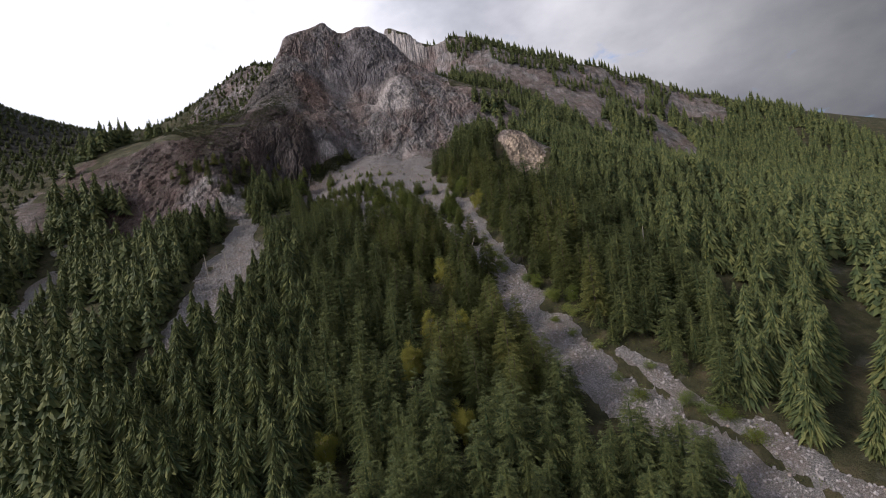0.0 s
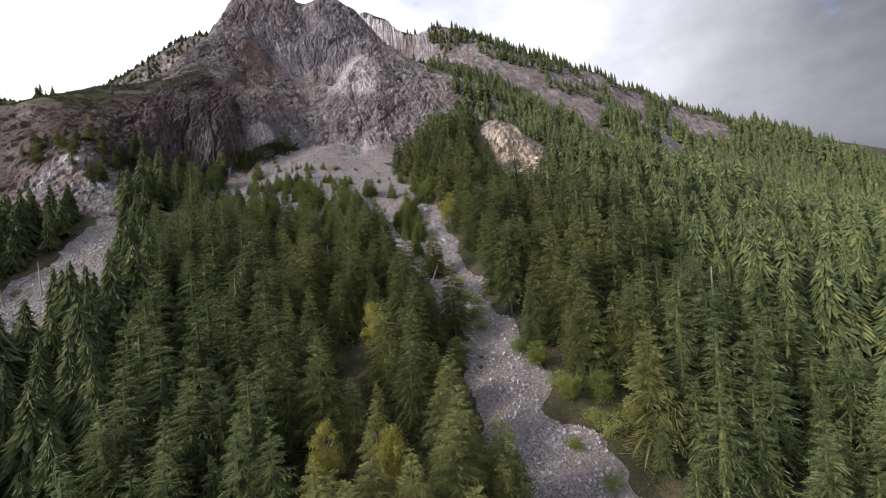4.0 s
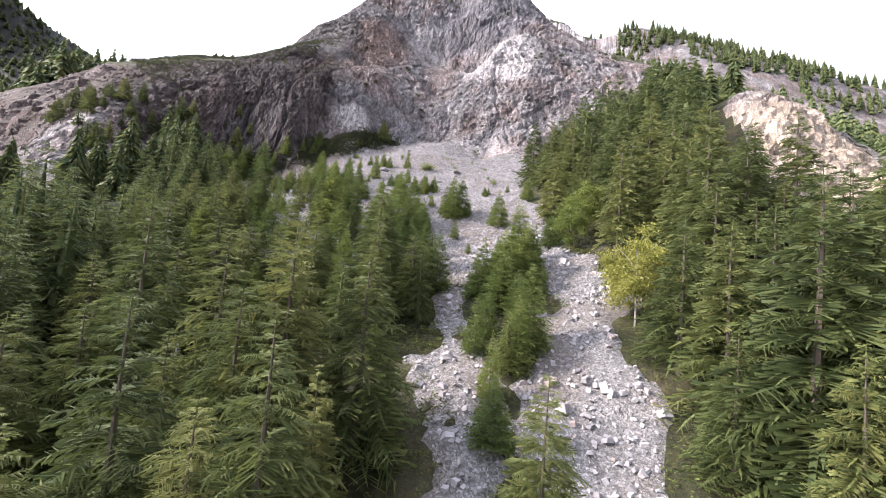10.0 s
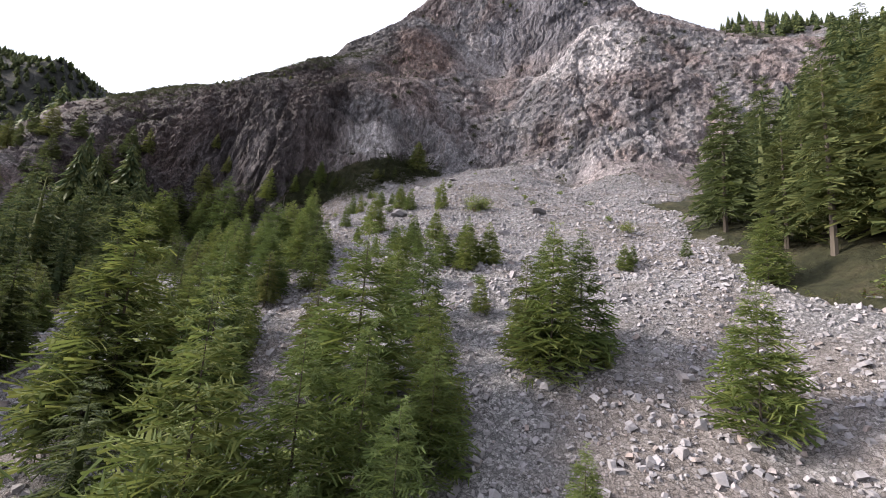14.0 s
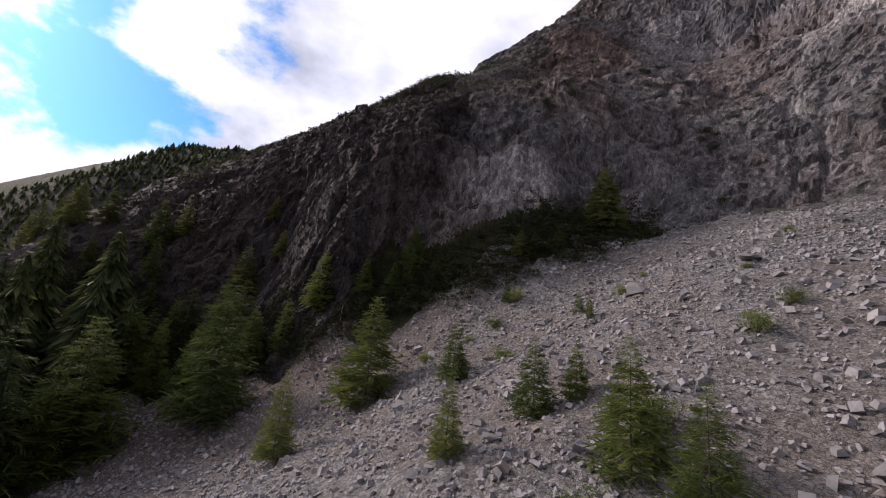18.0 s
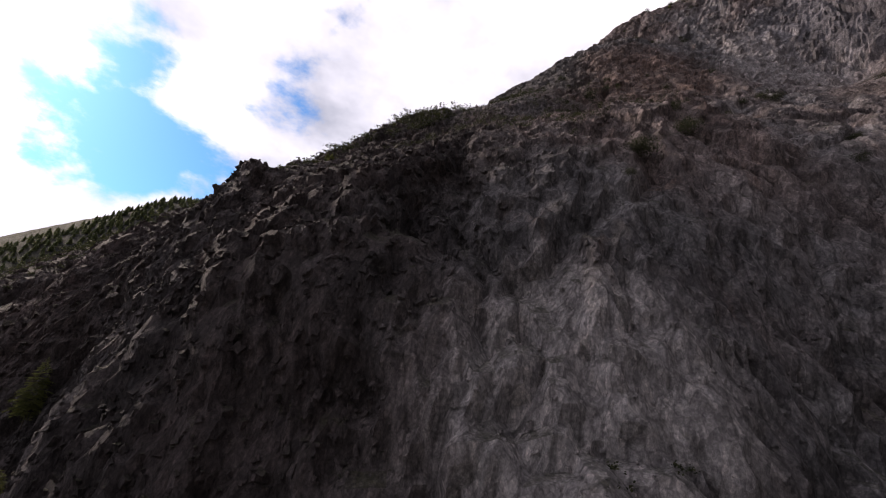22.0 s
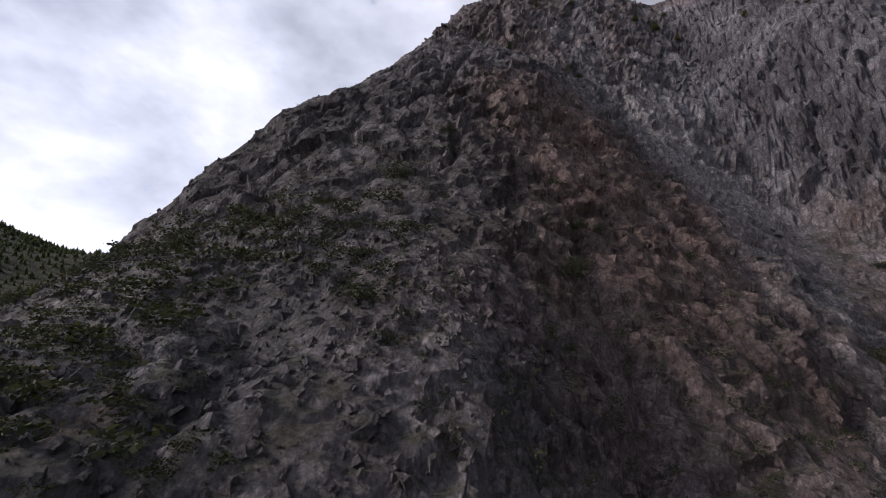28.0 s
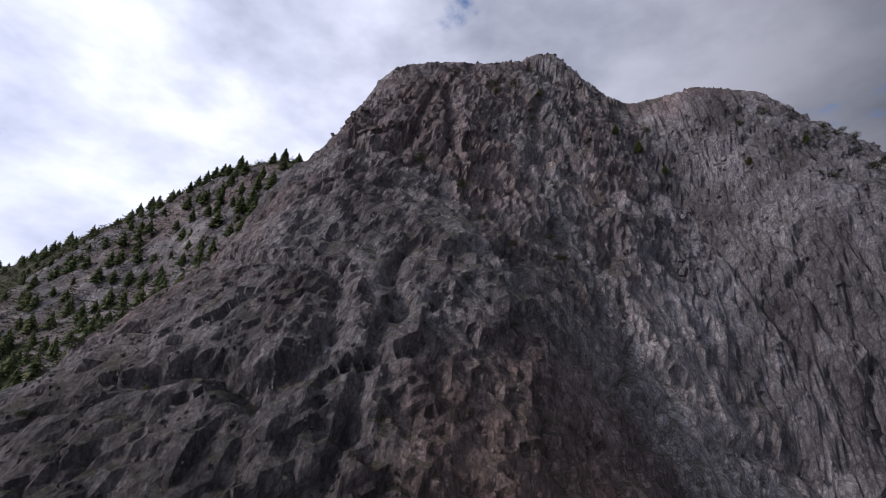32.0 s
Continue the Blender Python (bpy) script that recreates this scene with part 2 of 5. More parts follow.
    col = mix(t, green, col, mix(t, curve(t, grain, [(0.38, (0, 0, 0)), (0.62, (1, 1, 1))]), (0.016, 0.018, 0.011), (0.090, 0.088, 0.046)))
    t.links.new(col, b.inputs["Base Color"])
    h = math_node(t, "ADD", math_node(t, "MULTIPLY", v_mid, 0.40), math_node(t, "MULTIPLY", v_big, 0.60))
    h = math_node(t, "ADD", h, math_node(t, "MULTIPLY", v_slab, 0.9))
    h = math_node(t, "ADD", h, math_node(t, "MULTIPLY", v_small, 0.20))
    h = math_node(t, "ADD", h, math_node(t, "MULTIPLY", grain, 0.22))
    h = math_node(t, "ADD", h, math_node(t, "MULTIPLY", noise_tex(t, streak, 1.3, 9, 0.72), 0.6))
    bump(t, b, h, 1.0, 0.85)
    return m


def talus_material(name="grey_talus", dust=0.5):
    m, t, b = material(name, 0.9)
    p = node(t, "ShaderNodeTexCoord").outputs["Object"]
    bent = node(t, "ShaderNodeTexNoise", Scale=1.7, Detail=4.0, Roughness=0.6)
    t.links.new(p, bent.inputs["Vector"])
    shift = node(t, "ShaderNodeVectorMath", operation="MULTIPLY_ADD")
    t.links.new(bent.outputs["Color"], shift.inputs[0])
    shift.inputs[1].default_value = (0.9, 0.9, 0.9)
    t.links.new(p, shift.inputs[2])
    value, gap = facets(t, shift.outputs[0], 4.6)
    value2, gap2 = facets(t, shift.outputs[0], 11.0)
    stone = curve(t, value, [(0.05, (0.17, 0.167, 0.168)), (0.5, (0.275, 0.262, 0.265)), (0.95, (0.38, 0.365, 0.362))])
    stone = mix(t, 0.7, stone, curve(t, value2, [(0.0, (0.6, 0.6, 0.6)), (1.0, (1.4, 1.4, 1.4))]), "MULTIPLY")
    warm = curve(t, noise_tex(t, p, 0.10, 5, 0.6, 0.5), [(0.42, (0, 0, 0)), (0.60, (1, 1, 1))])
    col = mix(t, math_node(t, "MULTIPLY", warm, dust), stone, (0.235, 0.185, 0.155))
    # finer reddish debris on the western flank
    col = mix(t, math_node(t, "MULTIPLY", near(t, p, (-82, 254, 46), 8, 30), 0.7), col, (0.19, 0.145, 0.125))
    col = mix(t, 0.8, col, curve(t, gap, [(0.0, (0.25, 0.24, 0.24)), (0.12, (1, 1, 1))]), "MULTIPLY")
    col = mix(t, 0.6, col, curve(t, gap2, [(0.0, (0.4, 0.4, 0.4)), (0.12, (1, 1, 1))]), "MULTIPLY")
    col = mix(t, 0.6, col, curve(t, noise_tex(t, p, 5.0, 4, 0.7), [(0.3, (0.6, 0.6, 0.6)), (0.7, (1.25, 1.25, 1.25))]), "MULTIPLY")
    t.links.new(col, b.inputs["Base Color"])
    bump(t, b, math_node(t, "ADD", math_node(t, "ADD", math_node(t, "MULTIPLY", value, 0.9), math_node(t, "MULTIPLY", value2, 0.4)), noise_tex(t, p, 3.0, 6, 0.7)), 1.0, 0.28)
    return m


def soil_material():
    m, t, b = material("forest_floor", 0.95)
    p = node(t, "ShaderNodeTexCoord").outputs["Object"]
    col = curve(t, noise_tex(t, p, 0.22, 7, 0.65), [(0.3, (0.020, 0.022, 0.011)), (0.5, (0.042, 0.042, 0.020)), (0.7, (0.085, 0.070, 0.042))])
    rocky = curve(t, noise_tex(t, p, 0.07, 6, 0.6, 0.4), [(0.58, (0, 0, 0)), (0.70, (1, 1, 1))])
    col = mix(t, math_node(t, "MULTIPLY", rocky, 0.7), col, (0.15, 0.14, 0.13))
    col = mix(t, 0.7, col, curve(t, noise_tex(t, p, 2.4, 6, 0.7), [(0.3, (0.5, 0.5, 0.5)), (0.7, (1.4, 1.4, 1.4))]), "MULTIPLY")
    # far western crag: cloud shade painted nearly black over its rock and heath
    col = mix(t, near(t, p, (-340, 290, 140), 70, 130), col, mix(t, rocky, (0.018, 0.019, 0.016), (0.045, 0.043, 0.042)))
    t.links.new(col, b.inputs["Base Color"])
    bump(t, b, noise_tex(t, p, 1.4, 8, 0.7), 1.0, 0.6)
    return m


def stone_material(name="talus_stone", tone=1.0):
    m, t, b = material(name, 0.85)
    p = node(t, "ShaderNodeTexCoord").outputs["Object"]
    geo = node(t, "ShaderNodeNewGeometry")
    info = node(t, "ShaderNodeObjectInfo")
    r = math_node(t, "FRACT", math_node(t, "ADD", geo.outputs["Random Per Island"], info.outputs["Random"]), 0.0)
    col = curve(t, r, [(0.0, (0.21, 0.203, 0.205)), (0.45, (0.275, 0.264, 0.266)), (0.85, (0.33, 0.317, 0.318)), (0.95, (0.27, 0.225, 0.20)), (1.0, (0.38, 0.367, 0.362))])
    col = mix(t, 0.6, col, curve(t, noise_tex(t, p, 6.0, 5, 0.7), [(0.3, (0.62, 0.62, 0.62)), (0.7, (1.25, 1.25, 1.25))]), "MULTIPLY")
    col = mix(t, 1.0, col, (tone, tone * 0.98, tone * 1.0), "MULTIPLY")
    t.links.new(col, b.inputs["Base Color"])
    bump(t, b, noise_tex(t, p, 9.0, 6, 0.7), 0.5, 0.05)
    return m


def leaf_material(name, dark, mid, light, island=0.5):
    m, t, b = material(name, 0.7)
    p = node(t, "ShaderNodeTexCoord").outputs["Object"]
    geo = node(t, "ShaderNodeNewGeometry")
    info = node(t, "ShaderNodeObjectInfo")
    tone = math_node(t, "ADD", math_node(t, "MULTIPLY", geo.outputs["Random Per Island"], island), math_node(t, "MULTIPLY", info.outputs["Random"], 1.0 - island))
    col = curve(t, tone, [(0.08, dark), (0.5, mid), (0.92, light)])
    col = mix(t, 0.5, col, curve(t, noise_tex(t, p, 2.2, 4, 0.7), [(0.3, (0.55, 0.55, 0.55)), (0.7, (1.35, 1.35, 1.35))]), "MULTIPLY")
    t.links.new(col, b.inputs["Base Color"])
    thin = node(t, "ShaderNodeBsdfTranslucent")
    t.links.new(col, thin.inputs["Color"])
    both = node(t, "ShaderNodeMixShader")
    both.inputs[0].default_value = 0.32
    t.links.new(b.outputs[0], both.inputs[1])
    t.links.new(thin.outputs[0], both.inputs[2])
    t.links.new(both.outputs[0], t.nodes["Material Output"].inputs["Surface"])
    return m


def bark_material(name, dark, light):
    m, t, b = material(name, 0.9)
    p = node(t, "ShaderNodeTexCoord").outputs["Object"]
    col = curve(t, noise_tex(t, scaled(t, p, (6, 6, 0.8)), 1.2, 6, 0.65), [(0.3, dark), (0.7, light)])
    t.links.new(col, b.inputs["Base Color"])
    bump(t, b, noise_tex(t, scaled(t, p, (8, 8, 1.2)), 1.5, 5, 0.7), 0.7, 0.06)
    return m


ROCK, TALUS, SOIL, STONE = cliff_material(), talus_material(), soil_material(), stone_material()
BOULDER = stone_material("boulder_rock", 0.62)
NEEDLES = leaf_material("fir_needles", (0.058, 0.078, 0.029), (0.112, 0.134, 0.045), (0.200, 0.200, 0.066))
WOODS = leaf_material("far_needles", (0.048, 0.072, 0.031), (0.095, 0.122, 0.048), (0.165, 0.178, 0.066), 1.0)
YOUNG = leaf_material("young_needles", (0.080, 0.115, 0.037), (0.135, 0.175, 0.050), (0.220, 0.240, 0.066))
BRUSH = leaf_material("brush_leaves", (0.021, 0.027, 0.013), (0.040, 0.047, 0.020), (0.070, 0.072, 0.031), 1.0)
MAPLE = leaf_material("yellow_leaves", (0.13, 0.14, 0.025), (0.21, 0.21, 0.045), (0.31, 0.30, 0.075))
ALDER = leaf_material("green_leaves", (0.065, 0.095, 0.018), (0.115, 0.145, 0.028), (0.18, 0.20, 0.045))
UNDER = leaf_material("undergrowth_leaves", (0.085, 0.055, 0.020), (0.075, 0.105, 0.025), (0.125, 0.150, 0.040), 1.0)
BARK = bark_material("fir_bark", (0.045, 0.036, 0.028), (0.14, 0.115, 0.09))
DEAD = bark_material("dead_wood", (0.20, 0.18, 0.155), (0.42, 0.39, 0.35))

# ---- the lie of the land ----
# lines of the plan: x, y, height
# the point at x -620 is an unseen rise, added to shade the slopes
VALLEY = [(-500, -200, -125), (0, -200, -115), (500, -200, -130), (-350, 0, -60), (-620, 40, 80), (-100, 0, -84), (50, 0, -86), (250, 0, -98), (520, 60, -120)]
LOWER = [(-280, 80, -42), (-100, 80, -50), (0, 75, -53), (60, 72, -55), (200, 80, -68), (350, 100, -95)]
MIDDLE = [(-220, 150, -5), (-95, 148, -14), (23, 144, -18), (100, 150, -18), (200, 160, -40), (320, 180, -68)]
UPPER = [(-180, 190, 8), (-95, 190, 9), (-40, 195, 11), (14, 185, 4), (50, 198, 13), (110, 215, 15), (220, 235, -12), (350, 260, -50)]
SCREE = [(-55, 236, 32), (-42, 237, 34), (-5, 213, 19), (2, 220, 22), (0, 245, 36), (-26, 250, 40), (-38, 250, 41), (-29, 267, 50), (-44, 270, 52), (14, 262, 43),
         (-58, 273, 53), (-35, 284, 59), (-12, 284, 54.5), (14, 284, 51)]
LEFT_CRAG = [(-110, 212, 30), (-105, 207, 24), (-122, 226, 48), (-115, 226, 45), (-150, 212, 18), (-127, 236, 60), (-102, 240, 42), (-157, 250, 79), (-168, 232, 55), (-141, 278, 97), (-127, 278, 95), (-82, 258, 46), (-95, 259, 54), (-205, 260, 80), (-110, 262, 78), (-118, 250, 66)]
FOOT = [(-74, 268, 57), (-69, 274, 65), (-56, 287, 64), (-40, 293, 63.5), (-18, 292, 60), (12, 296, 58), (35, 302, 64)]
FACE = [(-81, 267, 72), (-77, 273, 77), (-93, 266, 79), (-89, 272, 83), (-95, 278, 91), (-99, 288, 105), (-62, 294, 87), (-66, 288, 84), (-68, 281, 79), (-79, 290, 95), (-73, 295, 97), (-88, 300, 109), (-97, 307, 118), (-97, 297, 109), (-80, 302, 103), (-105, 318, 131), (-52, 313, 93), (-47, 317, 94), (-16, 295, 68), (-24, 303, 79), (-42, 330, 111), (-36, 336, 111), (-19, 317, 100), (-25, 321, 111), (-22, 330, 125), (-58, 332, 114), (-57, 350, 128), (-81, 341, 140), (-66, 353, 139), (-60, 360, 151), (-59, 371, 167), (-46, 360, 163), (-42, 355, 154), (-92, 338, 151), (-98, 347, 161)]
CREST = [(-121, 308, 116), (-120, 321, 134), (-120, 330, 142), (-113, 350, 168), (-111, 362, 183), (-111, 371, 193), (-101, 379, 201), (-90, 387, 207), (-79, 390, 211), (-68, 394, 201), (-57, 393, 202), (-49, 387, 201), (-38, 389, 201), (-20, 387, 187), (-6, 387, 167), (8, 390, 153), (20, 392, 148), (36, 405, 142)]
LEFT_RIDGE = [(-128, 398, 184), (-150, 430, 199), (-166, 437, 202), (-183, 440, 199), (-202, 440, 190), (-227, 440, 178), (-259, 440, 163), (-273, 425, 151), (-293, 402, 143), (-337, 410, 146), (-420, 440, 170), (-600, 460, 220)]
OUTCROP = [(49, 228, 31), (60, 229, 28), (46, 240, 54), (58, 243, 52), (50, 220, 20)]
FAR_LEFT = [(-345, 308, 170), (-336, 316, 148), (-300, 318, 130), (-275, 335, 122), (-420, 285, 186), (-520, 250, 188), (-470, 235, 160), (-340, 262, 105), (-300, 275, 95), (-250, 300, 95), (-430, 210, 128)]
RIGHT_RIDGE = [(-30, 522, 262), (-24, 524, 264), (-4, 520, 254), (17, 518, 236), (30, 518, 234), (47, 522, 240), (62, 525, 234), (97, 520, 221), (162, 530, 206), (229, 540, 188), (298, 550, 168), (376, 560, 138), (445, 575, 114), (519, 590, 92), (601, 610, 71), (698, 640, 50), (900, 760, 60)]
RIGHT_SLOPE = [(60, 262, 50), (100, 292, 42), (150, 296, 26), (190, 298, 10), (240, 300, -10), (50, 352, 118), (110, 372, 92), (220, 395, 70), (330, 425, 40), (110, 440, 150), (200, 455, 130), (300, 485, 100)]
LEFT_BACK = [(-136, 335, 122), (-135, 352, 132), (-127, 366, 159), (-150, 385, 155), (-170, 345, 118), (-180, 400, 152), (-215, 395, 139), (-215, 350, 112), (-150, 310, 106), (-250, 400, 130)]
BEHIND = [(-60, 450, 130), (5, 492, 190), (-20, 470, 150), (30, 480, 185), (-160, 480, 110), (40, 560, 110), (200, 620, 90), (-300, 560, 110), (450, 720, 30), (-700, 700, 100), (900, 900, -20)]
CONTROL = np.array([p for line in (VALLEY, LOWER, MIDDLE, UPPER, SCREE, LEFT_CRAG, FOOT, FACE, CREST, LEFT_RIDGE, OUTCROP, FAR_LEFT, RIGHT_RIDGE, RIGHT_SLOPE, LEFT_BACK, BEHIND) for p in line], float)


def kernel(d2):
    return np.sqrt(d2 + 9.0)


def spline(points):
    xy = points[:, :2] / 100
    d2 = ((xy[:, None] - xy[None]) ** 2).sum(-1) * 1e4
    n = len(points)
    a = np.zeros((n + 3, n + 3))
    a[:n, :n] = kernel(d2)
    a[:n, n], a[:n, n + 1:] = 1, xy
    a[n, :n], a[n + 1:, :n] = 1, xy.T
    return np.linalg.solve(a, np.concatenate([points[:, 2], np.zeros(3)]))


WEIGHTS = spline(CONTROL)


def hash01(ix, iy, iz, seed):
    h = (ix.astype(np.int64) * 374761393 + iy.astype(np.int64) * 668265263 + iz.astype(np.int64) * 2147483647 + seed * 1274126177) & 0xFFFFFFFF
    h = ((h ^ (h >> 13)) * 1274126177) & 0xFFFFFFFF
    h = ((h ^ (h >> 16)) * 2246822519) & 0xFFFFFFFF
    return ((h ^ (h >> 15)) & 0xFFFFFF) / float(0xFFFFFF)


def value_noise(p, seed=0):
    i = np.floor(p).astype(np.int64)
    u = p - i
    u = u * u * u * (u * (u * 6 - 15) + 10)
    total = 0
    for dx in (0, 1):
        for dy in (0, 1):
            for dz in (0, 1):
                w = (u[:, 0] if dx else 1 - u[:, 0]) * (u[:, 1] if dy else 1 - u[:, 1]) * (u[:, 2] if dz else 1 - u[:, 2])
                total = total + w * hash01(i[:, 0] + dx, i[:, 1] + dy, i[:, 2] + dz, seed)
    return total * 2 - 1


def fbm(p, octaves=5, seed=0, gain=0.5):
    total, amp = 0, 1.0
    for k in range(octaves):
        total = total + amp * value_noise(p * 2.03 ** k + 17.3 * k, seed + k)
        amp *= gain
    return total


def cells(p, seed=0):
    """Worley cells: a random value of the nearest cell, and how near its edge is."""
    i = np.floor(p).astype(np.int64)
    best, second = np.full(len(p), 9.0), np.full(len(p), 9.0)
    value = np.zeros(len(p))
    for dx in (-1, 0, 1):
        for dy in (-1, 0, 1):
            for dz in (-1, 0, 1):
                c = i + (dx, dy, dz)
                q = [hash01(c[:, 0], c[:, 1], c[:, 2], seed + k) for k in (1, 2, 3)]
                d = np.sqrt(sum((c[:, k] + q[k] - p[:, k]) ** 2 for k in range(3)))
                closer = d < best
                second = np.where(closer, best, np.minimum(second, d))
                value = np.where(closer, hash01(c[:, 0], c[:, 1], c[:, 2], seed + 4), value)
                best = np.minimum(best, d)
    return value, second - best


def smooth(a, b, v):
    u = np.clip((v - a) / (b - a), 0, 1)
    return u * u * (3 - 2 * u)


def base_height(x, y):
    x, y = np.asarray(x, float).ravel(), np.asarray(y, float).ravel()
    z = np.empty(len(x))
    n = len(CONTROL)
    for s in range(0, len(x), 20000):
        e = slice(s, s + 20000)
        d2 = (x[e, None] - CONTROL[None, :, 0]) ** 2 + (y[e, None] - CONTROL[None, :, 1]) ** 2
        z[e] = kernel(d2) @ WEIGHTS[:n] + WEIGHTS[n] + (x[e] * WEIGHTS[n + 1] + y[e] * WEIGHTS[n + 2]) / 100
    far = smooth(900, 2200, np.hypot(x, y - 250))
    return z * (1 - far) + far * (-110 + 25 * value_noise(np.stack([x / 300, y / 300, 0 * x], 1), 5))


def line_distance(x, y, line):
    """Distance to a polyline of x, y, half width: negative inside."""
    best = np.full(len(x), 1e9)
    for (ax, ay, aw), (bx, by, bw) in zip(line, line[1:]):
        t = np.clip(((x - ax) * (bx - ax) + (y - ay) * (by - ay)) / ((bx - ax) ** 2 + (by - ay) ** 2), 0, 1)
        best = np.minimum(best, np.hypot(x - ax - t * (bx - ax), y - ay - t * (by - ay)) - (aw + t * (bw - aw)))
    return best


def inside(x, y, poly):
    hit = np.zeros(len(x), bool)
    for (ax, ay), (bx, by) in zip(poly, poly[1:] + poly[:1]):
        cross = ((ay > y) != (by > y)) & (x < (bx - ax) * (y - ay) / ((by - ay) + 1e-9) + ax)
        hit ^= cross
    return hit


SLIDE = [(62, 55, 7), (53, 71, 7), (45, 84, 6), (36, 94, 5.5), (24, 122, 7.2), (21, 150, 5.4), (19.5, 163, 5), (16.5, 178, 4.2), (13.5, 198, 4), (8, 212, 3), (2, 222, 6)]
SIDE_CHUTE = [(15, 149, 1.5), (11, 157, 1.8), (11, 165, 1.5), (6.5, 176, 1.8), (3.2, 184, 2.6), (0.5, 190, 3.2), (-1, 198, 2.8), (-2.5, 206, 3.0), (-5, 215, 5)]
LEFT_SLIDE = [(-94, 116, 4), (-90, 130, 8), (-87, 146, 12), (-90, 166, 13), (-93, 186, 9), (-96, 205, 5)]
EAST_PATH = [(44, 104, 2), (50, 94, 3), (58, 80, 4), (66, 67, 4), (82, 45, 4)]
WEST_SLIDE = [(-186, 202, 3), (-178, 178, 4), (-170, 155, 3)]
LEFT_CHUTE = [(-50, 234, 4), (-42, 215, 4), (-36, 200, 3.5), (-31, 182, 2)]
RIB_SLIDE = [(60, 232, 3), (72, 250, 2.5), (78, 262, 1.5)]
CONE = [(8, 206), (7, 223), (5, 235), (2, 248), (-1, 262), (-2, 272), (2, 278), (5, 286), (-4, 286), (-12, 286), (-26, 289), (-38, 290.5), (-45, 290), (-52, 287), (-57, 277), (-62, 271), (-70, 265), (-77, 258), (-86, 251), (-89, 243), (-80, 232), (-62, 224), (-54, 210), (-44, 200), (-26, 196), (-12, 198)]


def talus_amount(x, y):
    """Over 0 where bare stones lie."""
    p = np.stack([x / 7, y / 7, 0 * x], 1)
    wob = 3.0 * fbm(p, 4, 40, 0.65)
    d = np.minimum.reduce([line_distance(x, y, l) for l in (SLIDE, SIDE_CHUTE, LEFT_SLIDE, EAST_PATH, WEST_SLIDE, LEFT_CHUTE, RIB_SLIDE)])
    rim = line_distance(x, y, [(a, b, 0) for a, b in CONE + CONE[:1]])
    cone = np.where(inside(x, y, CONE), np.minimum(rim, 6.0), -np.minimum(rim, 14.0))
    return np.maximum(-(d + wob * 0.9), cone + wob * 0.8)


def tracks(spans):
    out = []
    for a, b, step in spans:
        out.append(np.arange(a, b, step))
    return np.concatenate(out)


GX = tracks([(-3000, -700, 230), (-700, -430, 22), (-430, -260, 9), (-260, -175, 3.0), (-175, -140, 1.6), (-140, -112, 0.9), (-112, -38, 0.38), (-38, 30, 0.6), (30, 80, 1.0), (80, 380, 4.5), (380, 820, 22), (820, 3100, 230)])
GY = tracks([(-3000, -200, 280), (-200, 40, 8), (40, 110, 1.6), (110, 195, 1.0), (195, 240, 0.8), (240, 262, 0.6), (262, 336, 0.27), (336, 380, 0.6), (380, 480, 2.2), (480, 640, 6), (640, 1000, 40), (1000, 3200, 250)])
nx, ny = len(GX), len(GY)
X, Y = (g.ravel() for g in np.meshgrid(GX, GY))
Z = base_height(X, Y)
grid = Z.reshape(ny, nx)
dzdy, dzdx = np.gradient(grid, GY, GX)
slope = np.hypot(dzdx, dzdy).ravel()
normal = np.stack([-dzdx.ravel(), -dzdy.ravel(), np.ones(nx * ny)], 1)
normal /= np.linalg.norm(normal, axis=1, keepdims=True)
TAL = talus_amount(X, Y)
P3 = np.stack([X, Y, Z], 1)
edge = 0.16 * fbm(P3 / 14, 3, 60)
above_foot = smooth(-3, 3, Z - np.clip(55 + 0.55 * (X + 74), 46, 62)) * smooth(262, 270, Y) + smooth(200, 212, Y) * (X < -76) + (Y > 300)
steep = smooth(0.72, 0.98, slope + edge) * np.clip(above_foot, 0, 1)
massif = smooth(-150, -138, X) * smooth(34, 20, X) * smooth(266, 276, Y) * smooth(70, 76, Z) * smooth(400, 385, Y)
steep = np.maximum(steep, 0.9 * massif)
steep = np.maximum(steep, smooth(17, 11, np.hypot(X - 54, Y - 238) + 3 * fbm(np.stack([X / 6, Y / 6, 0 * X], 1), 3, 66)))
steep = np.where((TAL > 1.0) & (Y < 300), steep * smooth(0.95, 1.25, slope), steep)
steep = steep * smooth(-235, -215, X)
nearby = smooth(700, 300, np.hypot(X + 40, Y - 300))
# crags: ribs, columns and broken blocks stand out of the face
warp = np.stack([fbm(P3 / 9, 3, 11), fbm(P3 / 9, 3, 13), fbm(P3 / 9, 3, 15)], 1)
v1, e1 = cells((P3 + 3.0 * warp) * (1 / 8.0, 1 / 8.0, 1 / 17.0), 70)
v2, e2 = cells((P3 + 1.4 * warp) * (1 / 2.4, 1 / 2.4, 1 / 5.5), 80)
v3, e3 = cells((P3 + 0.7 * warp) * (1 / 1.0, 1 / 1.0, 1 / 2.2), 90)
gully = np.abs(fbm(P3 / (15, 15, 60), 3, 24))
v0, e0 = cells((P3 + 6.0 * warp) * (1 / 19.0, 1 / 19.0, 1 / 34.0), 65)
crag = (1.3 * (v0 - 0.5) - 0.6 * smooth(0.10, 0.0, e0) + 1.2 * fbm(P3 / (24, 24, 34), 4, 20, 0.40) + 0.9 * (v1 - 0.5) - 1.1 * smooth(0.14, 0.0, gully) + 0.6 * (v2 - 0.5) - 0.3 * smooth(0.08, 0.0, e2)
        + 0.55 * (v3 - 0.5) + 0.18 * fbm(P3 / 1.1, 2, 28))
